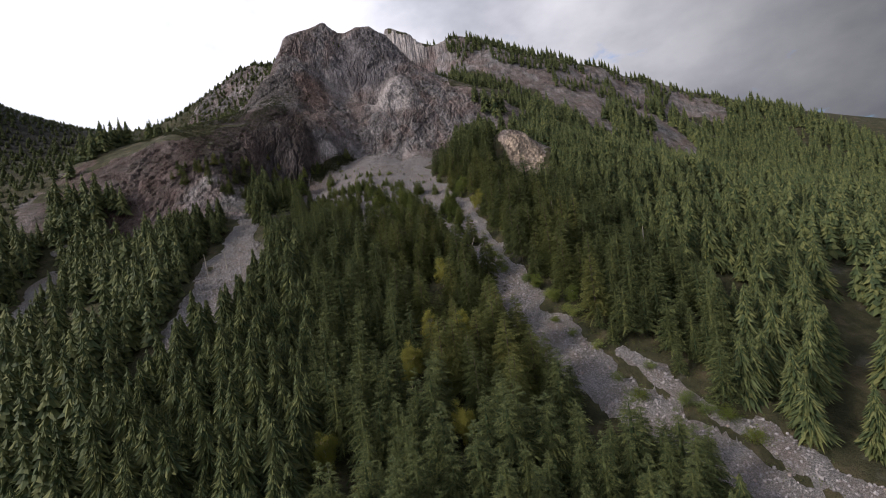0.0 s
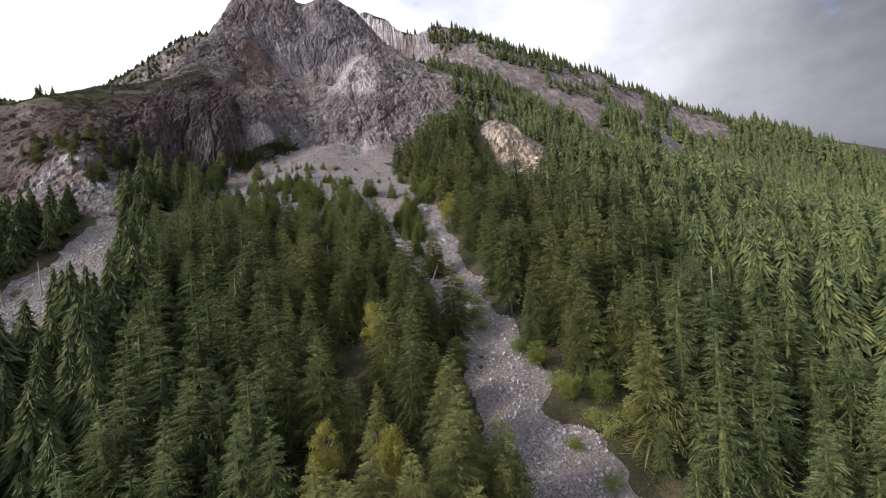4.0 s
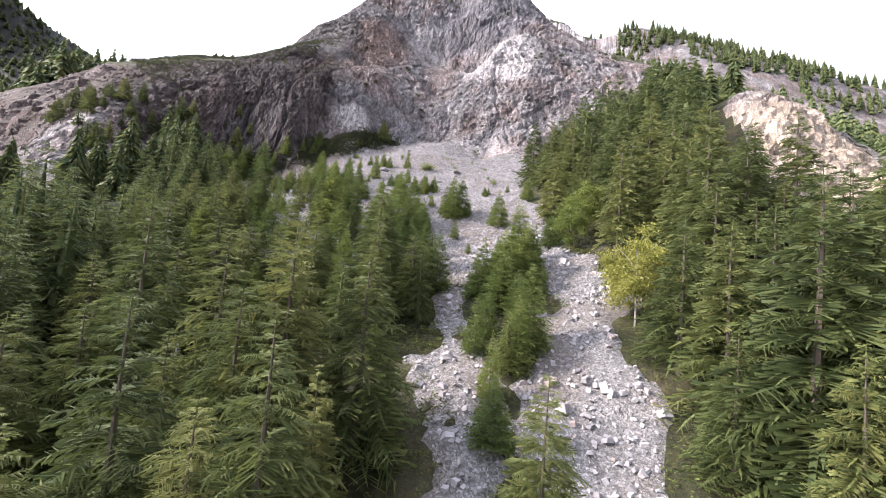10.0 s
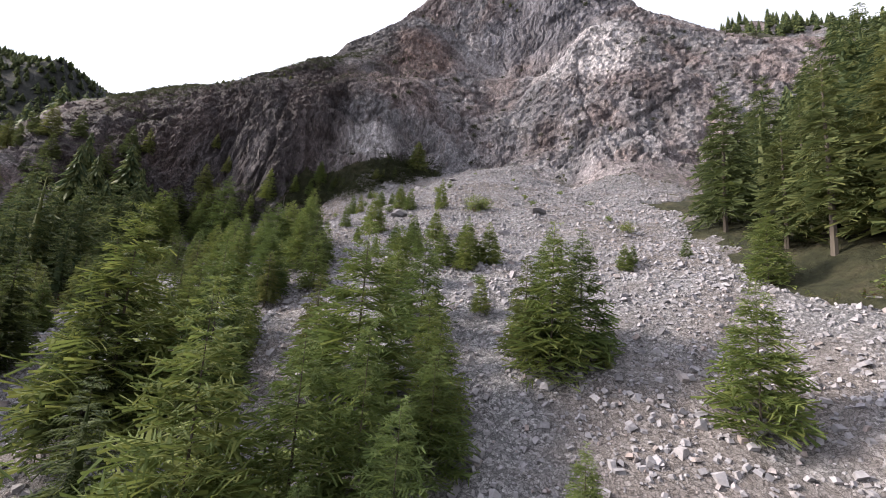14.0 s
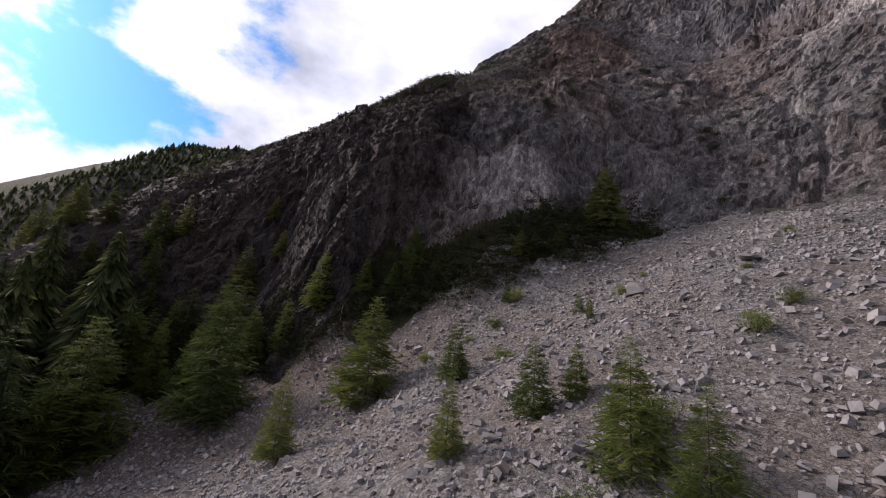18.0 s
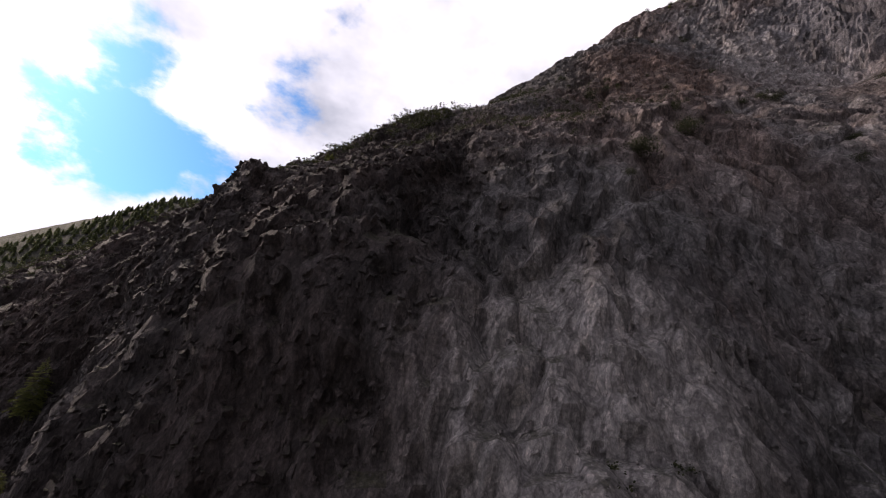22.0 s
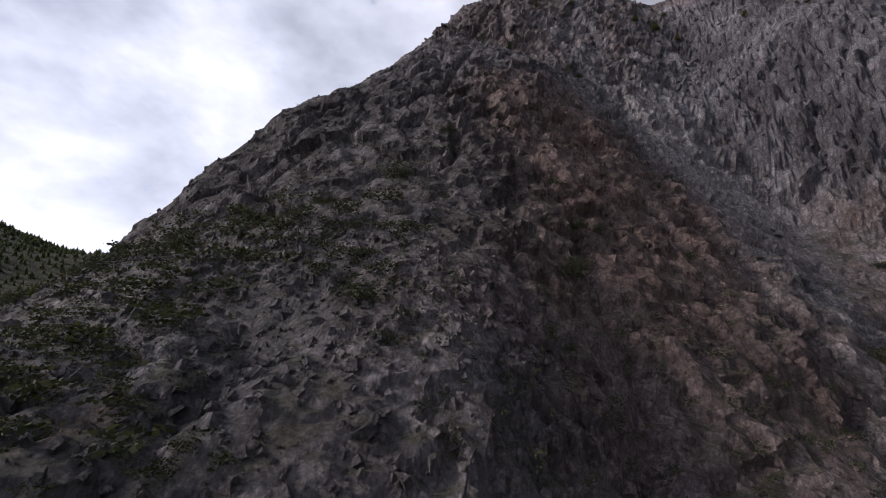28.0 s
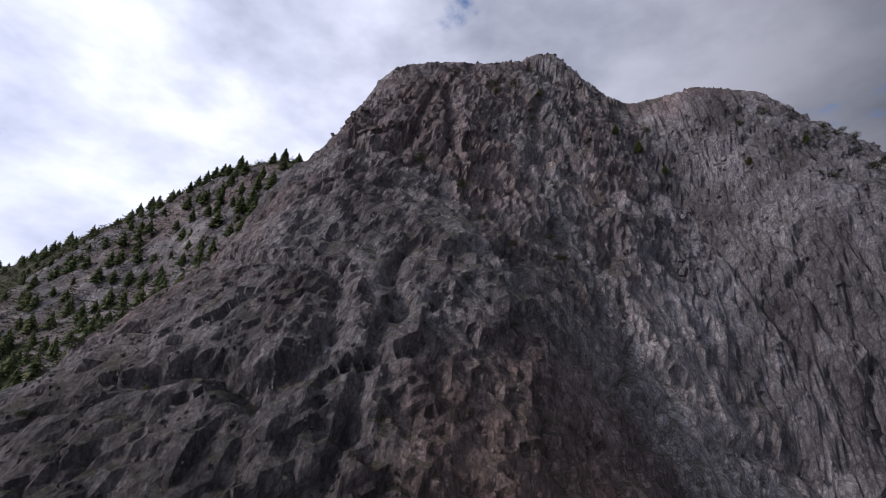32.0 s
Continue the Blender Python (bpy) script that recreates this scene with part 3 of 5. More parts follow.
mound = 0.9 * fbm(P3 / 16, 4, 30) + 0.25 * fbm(P3 / 2.2, 3, 31) * (nearby > 0.2)
push = steep * crag * (0.4 + 0.6 * smooth(0.7, 1.3, slope)) * np.minimum(1, 0.35 + nearby)
P3 = P3 + normal * push[:, None]
P3[:, 2] += (1 - steep) * mound * smooth(900, 400, np.hypot(X, Y - 250))
LIFT = 0.35 * np.clip(TAL / 1.2, -1, 1)


def ground_z(x, y):
    """Height of the finished ground, between the grid's points."""
    x, y = np.atleast_1d(np.asarray(x, float)), np.atleast_1d(np.asarray(y, float))
    i, j = np.clip(np.searchsorted(GX, x) - 1, 0, nx - 2), np.clip(np.searchsorted(GY, y) - 1, 0, ny - 2)
    u, v = (x - GX[i]) / (GX[i + 1] - GX[i]), (y - GY[j]) / (GY[j + 1] - GY[j])
    g = (P3[:, 2] + np.maximum(LIFT, 0) * (steep < 0.5)).reshape(ny, nx)
    return g[j, i] * (1 - u) * (1 - v) + g[j, i + 1] * u * (1 - v) + g[j + 1, i] * (1 - u) * v + g[j + 1, i + 1] * u * v


def ground_slope(x, y):
    i, j = np.clip(np.searchsorted(GX, x) - 1, 0, nx - 1), np.clip(np.searchsorted(GY, y) - 1, 0, ny - 1)
    return slope.reshape(ny, nx)[j, i], steep.reshape(ny, nx)[j, i]


def mesh_from(name, verts, faces, mat, flat=True):
    """A mesh from arrays: verts (n, 3), faces (m, 3 or 4)."""
    me = bpy.data.meshes.new(name)
    k = faces.shape[1]
    me.vertices.add(len(verts))
    me.vertices.foreach_set("co", np.ascontiguousarray(verts, np.float32).ravel())
    me.loops.add(faces.size)
    me.loops.foreach_set("vertex_index", np.ascontiguousarray(faces, np.int32).ravel())
    me.polygons.add(len(faces))
    me.polygons.foreach_set("loop_start", np.arange(0, faces.size, k, dtype=np.int32))
    me.polygons.foreach_set("loop_total", np.full(len(faces), k, np.int32))
    me.polygons.foreach_set("use_smooth", np.full(len(faces), not flat))
    me.materials.append(mat)
    me.update(calc_edges=True)
    return me


J, I = np.meshgrid(np.arange(ny - 1), np.arange(nx - 1), indexing="ij")
a = (J * nx + I).ravel()
QUADS = np.stack([a, a + 1, a + 1 + nx, a + nx], 1)
q_steep = steep[QUADS].mean(1)
q_tal = TAL[QUADS].mean(1)
q_at = P3[QUADS].mean(1)
# the rock reaches down to the head of the stones
head = (q_at[:, 0] > -54) & (q_at[:, 0] < 5) & (q_at[:, 1] > 280) & (q_at[:, 1] < 306) & (q_tal < -0.2)
q_kind = np.where((q_steep > 0.5) | head, 0, np.where(q_tal > 0, 1, 2))


def sheet(name, keep, mat, label, category, flat, lift=0.0):
    f = QUADS[keep]
    used, inv = np.unique(f, return_inverse=True)
    at = P3[used].copy()
    at[:, 2] += lift * LIFT[used]
    ob = new(name, mesh_from(name, at, inv.reshape(f.shape), mat, flat))
    return tagged(ob, label, category, kind="structure")


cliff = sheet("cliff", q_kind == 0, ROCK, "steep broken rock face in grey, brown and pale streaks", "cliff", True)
talus = sheet("talus_slope", (q_kind > 0) & (TAL[QUADS].max(1) > -1.0), TALUS, "loose grey talus of broken stones below the rock face", "talus", False, 1.0)
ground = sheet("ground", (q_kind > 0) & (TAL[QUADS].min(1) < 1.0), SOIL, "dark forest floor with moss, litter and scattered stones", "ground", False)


def part(name, me, parent, label=""):
    ob = new(name, me)
    ob.parent = parent
    return tagged(ob, label) if label else ob


# ---- trees ----
rng = np.random.default_rng(4)


def strips(rows):
    """Joins pieces of (verts, faces) into one pair of arrays."""
    vs, fs, n = [], [], 0
    for v, f in rows:
        vs.append(v)
        fs.append(f + n)
        n += len(v)
    return np.concatenate(vs), np.concatenate(fs)


def fir_crown(r, whorls, arms, twigs, base=0.14, width=0.17, ragged=0.25, droop=0.35, fine=0.17, loose=0.0):
    """A fir's crown, 1 high: whorls of drooping boughs, each a spine with twigs to both sides."""
    pieces = []
    for k in range(whorls):
        h0 = base + (1 - base) * (k + 0.3 * r.random()) / whorls
        h = h0
        reach = width * (1 - (h - base) / (1 - base)) ** 0.75 * (0.72 + 0.28 * math.sin(min(1.0, (h - base) * 6 + 0.35) * 1.57)) + 0.008
        turn0 = r.random() * 6.28
        for a_ in range(arms):
            if r.random() < 0.07 + ragged * 0.2:
                continue
            h = min(0.985, h0 + (1 - base) * (0.95 + 2.0 * loose) * (r.random() - 0.35) / whorls)
            t0 = turn0 + 6.283 * (a_ + 0.6 * r.random()) / arms
            le = reach * (1 - ragged + 2 * ragged * r.random() * 0.75)
            d, s = np.array([math.cos(t0), math.sin(t0), 0]), np.array([-math.sin(t0), math.cos(t0), 0])
            dr = droop * (0.6 + 0.8 * r.random()) * (1.15 - h)
            up = 0.25 * h
            sp = [np.array([0, 0, h]) + d * le * u + np.array([0, 0, le * (up * u - dr * u * u)]) for u in (0.0, 0.45, 0.8, 1.0)]
            w = le * (0.035 if twigs > 6 else 0.05)
            v, f = [], []
            for u, c in zip((0.35, 1.0, 0.75, 0.08), sp):
                v += [c + s * w * u + np.array([0, 0, -w * u * 0.35]), c - s * w * u + np.array([0, 0, -w * u * 0.35])]
            f += [(0, 1, 3), (0, 3, 2), (2, 3, 5), (2, 5, 4), (4, 5, 7), (4, 7, 6)]
            n = 8
            for i in range(twigs):
                u = 0.25 + 0.7 * (i + r.random() * 0.6) / twigs
                c = np.array([0, 0, h]) + d * le * u + np.array([0, 0, le * (up * u - dr * u * u)])
                for sg in (-1, 1):
                    tl = le * (0.42 - 0.22 * abs(u - 0.45)) * (0.7 + 0.5 * r.random())
                    tip = c + (s * sg * 0.85 + d * (0.55 + loose * (r.random() - 0.6))) * tl + np.array([0, 0, -tl * (0.25 + 0.3 * r.random()) + loose * tl * (1.3 * r.random() - 0.2)])
                    q = d * tl * fine
                    v += [c - q, c + q + np.array([0, 0, 0.02 * tl]), tip + q * 0.3, tip - q * 0.3 + np.array([0, 0, -0.12 * tl])]
                    f += [(n, n + 1, n + 2), (n, n + 2, n + 3)]
                    n += 4
            pieces.append((np.array(v), np.array(f)))
    if twigs < 7:
        ring = [(0.20 * width * (0.6 + 0.8 * r.random()) * math.cos(a_), 0.20 * width * (0.6 + 0.8 * r.random()) * math.sin(a_), base + 0.06 * r.random()) for a_ in np.arange(7) * 0.8976]
        pieces.append((np.array(ring + [(0, 0, 0.90)]), np.array([(k, (k + 1) % 7, 7) for k in range(7)])))
    tipv = np.array([(0.0035, 0, 0.94), (-0.002, 0.003, 0.94), (-0.002, -0.003, 0.94), (0, 0, 1.0)])
    pieces.append((tipv, np.array([(0, 1, 3), (1, 2, 3), (2, 0, 3)])))
    return strips(pieces)


def fir_tiers(seed, tiers, points, base=0.10, width=0.22, ragged=0.3, fringe=0):
    """A fir seen from afar, 1 high: overlapping drooping tiers with ragged edges, and single boughs that stick out."""
    r = np.random.default_rng(seed)
    pieces = []
    for k in range(tiers):
        u = (k + 0.5 * r.random()) / tiers
        h = base + (1 - base) * u
        reach = width * (1 - u) ** 0.8 * (0.75 + 0.4 * r.random()) + 0.006
        drop = (0.55 + 0.3 * r.random()) * reach
        top = np.array([[0.01 * r.normal(), 0.01 * r.normal(), min(1.0, h + 0.35 * reach + 0.03)]])
        a0 = 6.283 * r.random()
        an = a0 + 6.283 * (np.arange(2 * points) + 0.5 * r.random(2 * points)) / (2 * points)
        rad = reach * np.where(np.arange(2 * points) % 2 == 0, 1.0, 0.66) * (1 - ragged + 2 * ragged * r.random(2 * points))
        z = h - drop * rad / reach * (0.7 + 0.6 * r.random(2 * points))
        ring = np.stack([rad * np.cos(an), rad * np.sin(an), z], 1)
        n = 2 * points
        for i in range(0, n, 2):
            v = np.concatenate([top, ring[[i - 1, i, (i + 1) % n]]])
            pieces.append((v, np.array([(0, 1, 2), (0, 2, 3)])))
        for i in range(fringe):
            t0, le = 6.283 * r.random(), reach * (0.9 + 0.5 * r.random())
            d, sd = np.array([math.cos(t0), math.sin(t0), 0]), np.array([-math.sin(t0), math.cos(t0), 0])
            hz = h + 0.05 * (r.random() - 0.5)
            tip = d * le + np.array([0, 0, hz - le * (0.25 + 0.5 * r.random())])
            midp = d * le * 0.55 + np.array([0, 0, hz - le * 0.10])
            w = le * 0.10
            pieces.append((np.array([d * 0.02 + (0, 0, hz), midp + sd * w - (0, 0, w * 0.5), tip, midp - sd * w - (0, 0, w * 0.5)]), np.array([(0, 1, 2), (0, 2, 3)])))
    tipv = np.array([(0.004, 0, 0.93), (-0.002, 0.0035, 0.93), (-0.002, -0.0035, 0.93), (0, 0, 1.0)])
    pieces.append((tipv, np.array([(0, 1, 3), (1, 2, 3), (2, 0, 3)])))
    return strips(pieces)


def tube(points, radii, sides=6):
    """A tapered round stem along points."""
    v, f = [], []
    for c, rad in zip(points, radii):
        for i in range(sides):
            t0 = 6.283 * i / sides
            v.append((c[0] + rad * math.cos(t0), c[1] + rad * math.sin(t0), c[2]))
    for k in range(len(points) - 1):
        for i in range(sides):
            p, q = k * sides + i, k * sides + (i + 1) % sides
            f += [(p, q, q + sides), (p, q + sides, p + sides)]
    return np.array(v, float), np.array(f)


def fir_mesh(seed, **kw):
    return fir_crown(np.random.default_rng(seed), **kw)


TRUNK = tube([(0, 0, -0.08), (0, 0, 0.0), (0.004, 0, 0.35), (0, 0.003, 0.7), (0, 0, 0.97)], [0.020, 0.016, 0.012, 0.006, 0.001], 6)
trunk_mesh = mesh_from("trunk", *TRUNK, BARK)
slim_trunk = mesh_from("trunk", TRUNK[0] * (0.45, 0.45, 1), TRUNK[1], BARK)
NEAR_FIRS = [mesh_from("crown", *fir_mesh(s, whorls=27, arms=7, twigs=11, base=b, width=w, ragged=g, droop=0.55, fine=0.06, loose=0.5), NEEDLES)
             for s, b, w, g in ((1, 0.08, 0.25, 0.24), (2, 0.12, 0.22, 0.3), (3, 0.06, 0.27, 0.25), (4, 0.16, 0.21, 0.35), (5, 0.10, 0.24, 0.28), (6, 0.20, 0.18, 0.4))]
YOUNG_FIRS = [mesh_from("crown", *fir_mesh(s, whorls=26, arms=9, twigs=7, base=0.01, width=w, ragged=0.26, droop=0.02, fine=0.075, loose=0.9), YOUNG)
              for s, w in ((11, 0.26), (12, 0.29), (13, 0.23))]
SHAPES = ((0.10, 0.25), (0.14, 0.21), (0.06, 0.27), (0.12, 0.19), (0.10, 0.23), (0.18, 0.20))
MID_FIRS = [fir_mesh(41 + k, whorls=22, arms=7, twigs=6, base=b, width=w, ragged=0.28, droop=0.55, fine=0.095, loose=0.5) for k, (b, w) in enumerate(SHAPES)]
MID_CROWNS = [mesh_from("crown", *v, NEEDLES) for v in MID_FIRS]
FAR_FIRS = [fir_tiers(21 + k, 26, 14, b, w, 0.42, 16) for k, (b, w) in enumerate(SHAPES)]
FARTHEST_FIRS = [fir_tiers(31 + k, 14, 7, b, w, 0.34, 3) for k, (b, w) in enumerate(SHAPES)]

# an open lane through the trees: x, y, height
LANE = np.array([(0, 0, 0), (4, 26, 3), (8, 50, 3), (14, 80, 2), (17, 105, 3), (16, 125, 6), (12, 150, 12), (5, 178, 19), (-3, 196, 25), (-18, 214, 33), (-28, 231, 41), (-38, 245, 49),
                 (-50, 257, 60), (-62, 265, 73), (-70, 269, 83), (-81, 279, 100), (-87, 288, 115), (-91, 299, 135)], float)
LANE = np.concatenate([LANE[:-1] + (LANE[1:] - LANE[:-1]) * u for u in (0.0, 0.25, 0.5, 0.75)] + [LANE[-1:]])


def clear_of_path(x, y, z, h, room):
    d = np.hypot(LANE[None, :, 0] - np.atleast_1d(x)[:, None], LANE[None, :, 1] - np.atleast_1d(y)[:, None])
    low = LANE[None, :, 2] - (np.atleast_1d(z) + h)[:, None]
    return ~((d < room) & (low < 2.5)).any(1)


def scatter(x0, x1, y0, y1, step):
    xs, ys = np.meshgrid(np.arange(x0, x1, step), np.arange(y0, y1, step))
    x = (xs + step * (0.5 * (np.arange(xs.shape[0]) % 2))[:, None]).ravel() + step * 0.75 * (rng.random(xs.size) - 0.5)
    y = ys.ravel() + step * 0.75 * (rng.random(xs.size) - 0.5)
    return x, y


def thing(name, label, category, at, scale, turn=0.0, group="", tilt=(0, 0)):
    root = new(name)
    root.matrix_basis = pose(*at, tilt[0], tilt[1], turn) @ Matrix.Diagonal((*scale, 1))
    root.empty_display_size = 0.3
    return tagged(root, label, category, group)


def fir(at, height, crown, wide=1.0, turn=0.0, label="dark green fir tree with drooping boughs on the slope", group="firs of the slope", tilt=(0, 0), name="fir_tree"):
    root = thing(name, label, "fir tree", at, (height * wide, height * wide, height), turn, group, tilt)
    part("trunk", trunk_mesh if name == "fir_tree" else slim_trunk, root)
    part("crown", crown, root)
    return root


# broadleaf trees: x, y, height, wide, yellow or green
BROADLEAVES = [(20.0, 192, 11.0, 0.9, 1), (13, 209, 8.5, 0.8, 0), (15, 213, 10, 0.8, 0), (-15, 166, 7, 1.0, 0), (-31.4, 81.8, 12, 0.62, 1), (-13.3, 101.5, 12, 0.62, 1), (2.2, 113.8, 12, 0.62, 1), (-1.4, 84.1, 12, 0.62, 1), (-7.5, 115.9, 12, 0.62, 1), (2.4, 113.2, 12, 0.62, 1), (-12.4, 104.3, 12, 0.62, 1), (-1.8, 141.2, 12, 0.62, 1), (14.5, 136.6, 5.5, 1.1, 0), (29.6, 134.1, 5.5, 1.1, 0), (33.1, 126.5, 5.5, 1.1, 0), (38.6, 126.5, 5.5, 1.1, 0)]
# forest: where trees stand
fx, fy = scatter(-430, 430, 24, 530, 4.9)
fz = ground_z(fx, fy)
f_slope, f_steep = ground_slope(fx, fy)
f_tal = talus_amount(fx, fy)
gap_noise = fbm(np.stack([fx / 26, fy / 26, 0 * fx], 1), 3, 140)
thin = (fx < -10) & (fy < 232) & (f_tal > 0) & (fx > -62) & (rng.random(len(fx)) < 0.6)
in_view = (np.abs(fx) < 1.25 * fy + 40) | ((fx < -200) & (fy > 190))
outer = ((fx > 40) & (gap_noise > 0.05)) | ((fx < -165) & (gap_noise > -0.25) & ((fy < 250) | (fy > 350)))
keep = ((f_steep < 0.35) | outer) & ((f_tal < np.where(fy < 200, -2.6, -0.8)) | thin) & (gap_noise > -0.6) & in_view & (np.hypot(fx - 54, fy - 238) > 17) & ~((fx > -205) & (fx < -112) & (fy > 222) & (fy < 350))
back = (fx < -118) & (fy > 345) | (fx < -220)
keep |= back & in_view
keep &= ~((fx < -165) & (fx > -220) & (fy > 200) & (fy < 350) & (gap_noise < 0.22))
crest_zone = (fx > -160) & (fx < 18) & (fy > 262) & ~((fx < -122) & (fy > 345))
keep &= ~crest_zone
keep &= np.where(fy > 300, ((f_slope < 1.1) & (gap_noise > -0.45)) | outer | back, True)
f_h = 11.5 + 9.5 * rng.random(len(fx)) + 3.0 * gap_noise
by_stones = smooth(12, 0, -f_tal)
f_h = f_h * (1 - 0.5 * by_stones * rng.random(len(fx)))
f_h = np.where((fx < -10) & (fy > 185) & (fx > -70), np.minimum(f_h, 9 + 5 * rng.random(len(fx))), f_h)
f_h = np.where((fy > 330) & (fx < 30), f_h * 0.6, f_h)
f_h = np.where((fx >= 30) & (fz > 95), f_h * 0.55, f_h)
f_h = np.where(np.hypot(fx - 51, fy - 216) < 20, f_h * 0.55, f_h)
f_h = np.where((fx < -215) & (fy < 360) | (fx < -118) & (fy > 340), f_h * np.where((fx < -220) & (fy < 420), 0.26, 0.42), f_h)
keep &= ~((fx >= 20) & (fz > 95) & (gap_noise < 0.0))
f_h = np.where((fx < -8) & (fy > 210) & (fx > -66), np.minimum(f_h, 4.5 + 2.0 * rng.random(len(fx))), f_h)
keep &= clear_of_path(fx, fy, fz, f_h, 6.0)
for x, y, h, w, yellow in BROADLEAVES:
    keep &= np.hypot(fx - x, fy - y + 2.0) > (6.0 if y < 150 else 4.0)
keep &= (fy < 420) | (rng.random(len(fx)) < 0.68)
fx, fy, fz, f_h = fx[keep], fy[keep], fz[keep], f_h[keep]
lane_low = LANE[(LANE[:, 1] > 60) & (LANE[:, 1] < 226)]
lane_gap = np.sqrt((fx[:, None] - lane_low[None, :, 0]) ** 2 + (fy[:, None] - lane_low[None, :, 1]) ** 2 + (fz[:, None] + 0.5 * f_h[:, None] - lane_low[None, :, 2]) ** 2).min(1)
order = np.argsort(lane_gap)
NEAR = 240
for i in order[:NEAR]:
    fir((fx[i], fy[i], fz[i] - 0.2), f_h[i], NEAR_FIRS[int(rng.integers(6))], 0.9 + 0.3 * rng.random(), 360 * rng.random())

# smaller firs between the forest and the stones
mx_, my_ = scatter(-64, 14, 158, 236, 4.2)
m_tal, m_z, m_h = talus_amount(mx_, my_), ground_z(mx_, my_), 4.0 + 6.0 * rng.random(len(mx_))
pick = ((m_tal < 0.2) | ((mx_ < -14) & (my_ < 237) & (mx_ < -10 - 0.6 * (my_ - 200)) & (mx_ > -58) & (rng.random(len(mx_)) < 0.75))) & (rng.random(len(mx_)) < 0.7) & clear_of_path(mx_, my_, m_z, m_h, 4.5)
m_h = np.where(my_ > 212, np.minimum(m_h, 3.5 + 3.0 * rng.random(len(mx_))), m_h)
for x, y, z, h in list(zip(mx_[pick], my_[pick], m_z[pick], m_h[pick]))[-95:]:
    fir((x, y, z - 0.15), h, YOUNG_FIRS[int(rng.integers(3))] if y > 210 else (YOUNG_FIRS + MID_CROWNS)[int(rng.integers(9))], 1.0 + 0.35 * rng.random(), 360 * rng.random(), "half-grown green fir at the edge of the talus", "half-grown firs", name="half_grown_fir")

# the rest of the woods, too many to count
vs, fs, n0 = [], [], 0
for i in order[NEAR:]:
    v, f = (MID_FIRS if lane_gap[i] < 64 else FAR_FIRS if lane_gap[i] < 105 else FARTHEST_FIRS)[int(rng.integers(6))]
    t0 = rng.random() * 6.283
    c, s = math.cos(t0), math.sin(t0)
    w = f_h[i] * (0.9 + 0.3 * rng.random()) * (1.7 if fx[i] < -220 and fy[i] < 420 or fx[i] < -118 and fy[i] > 345 else 1.0)
    vs.append(np.stack([(v[:, 0] * c - v[:, 1] * s) * w + fx[i], (v[:, 0] * s + v[:, 1] * c) * w + fy[i], v[:, 2] * f_h[i] + fz[i] - 0.2], 1))
    fs.append(f + n0)
    n0 += len(v)
woods = new("woods", mesh_from("woods", np.concatenate(vs), np.concatenate(fs), WOODS))
tagged(woods, "dense dark green fir forest covering the mountain slope", "forest", kind="stuff")


# dark firs along the foot of the cliff
FOOT_LINE = [(-52, 286), (-57, 277), (-62, 271), (-70, 266), (-77, 259), (-88, 252), (-99, 244), (-112, 236)]
for (ax, ay), (bx, by) in zip(FOOT_LINE, FOOT_LINE[1:]):
    for k in range(15 if ax < -70 else 7):
        u, o = rng.random(), -1.0 + 6.5 * rng.random()
        x, y = ax + u * (bx - ax) - o * 0.45, ay + u * (by - ay) + o * 0.85
        h = 2.0 + 7.0 * rng.random() ** 1.6 if ax < -70 else 1.2 + 3.2 * rng.random() ** 1.8
        z = ground_z(x, y)[0]
        if clear_of_path(x, y, z, h, 4.0)[0] and ground_slope(x, y)[1] < 0.45:
            fir((x, y, z - 0.2), h, MID_CROWNS[int(rng.integers(6))], 0.9 + 0.8 * rng.random(), 360 * rng.random(),
                "small dark fir at the foot of the cliff", "firs at the cliff foot")
fir((-56, 283, ground_z(-56, 283)[0] - 0.2), 8.2, NEAR_FIRS[2], 1.5, 40, "tall dark fir against the foot of the cliff", "firs at the cliff foot")

# dark firs on the broken slope below the western crag
wx, wy = scatter(-146, -84, 222, 268, 4.6)
wz, (w_slope, w_steep) = ground_z(wx, wy), ground_slope(wx, wy)
crest_gap = ground_z(wx - 14, wy + 22) - wz
ok = (crest_gap > 17) & (wz < 62) & (talus_amount(wx, wy) < -1.5) & (wy > 214 - 0.25 * (wx + 84)) & (wy < 262) & (rng.random(len(wx)) < 0.8)
for x, y, z in list(zip(wx[ok], wy[ok], wz[ok]))[:90]:
    h = 3.5 + 5.5 * rng.random()
    if clear_of_path(x, y, z, h, 4.0)[0]:
        fir((x, y, z - 0.3), h, (MID_CROWNS + NEAR_FIRS)[int(rng.integers(12))], 1.0 + 0.5 * rng.random(), 360 * rng.random(), "dark fir on the broken slope under the western crag", "firs under the western crag", name="mountain_fir")

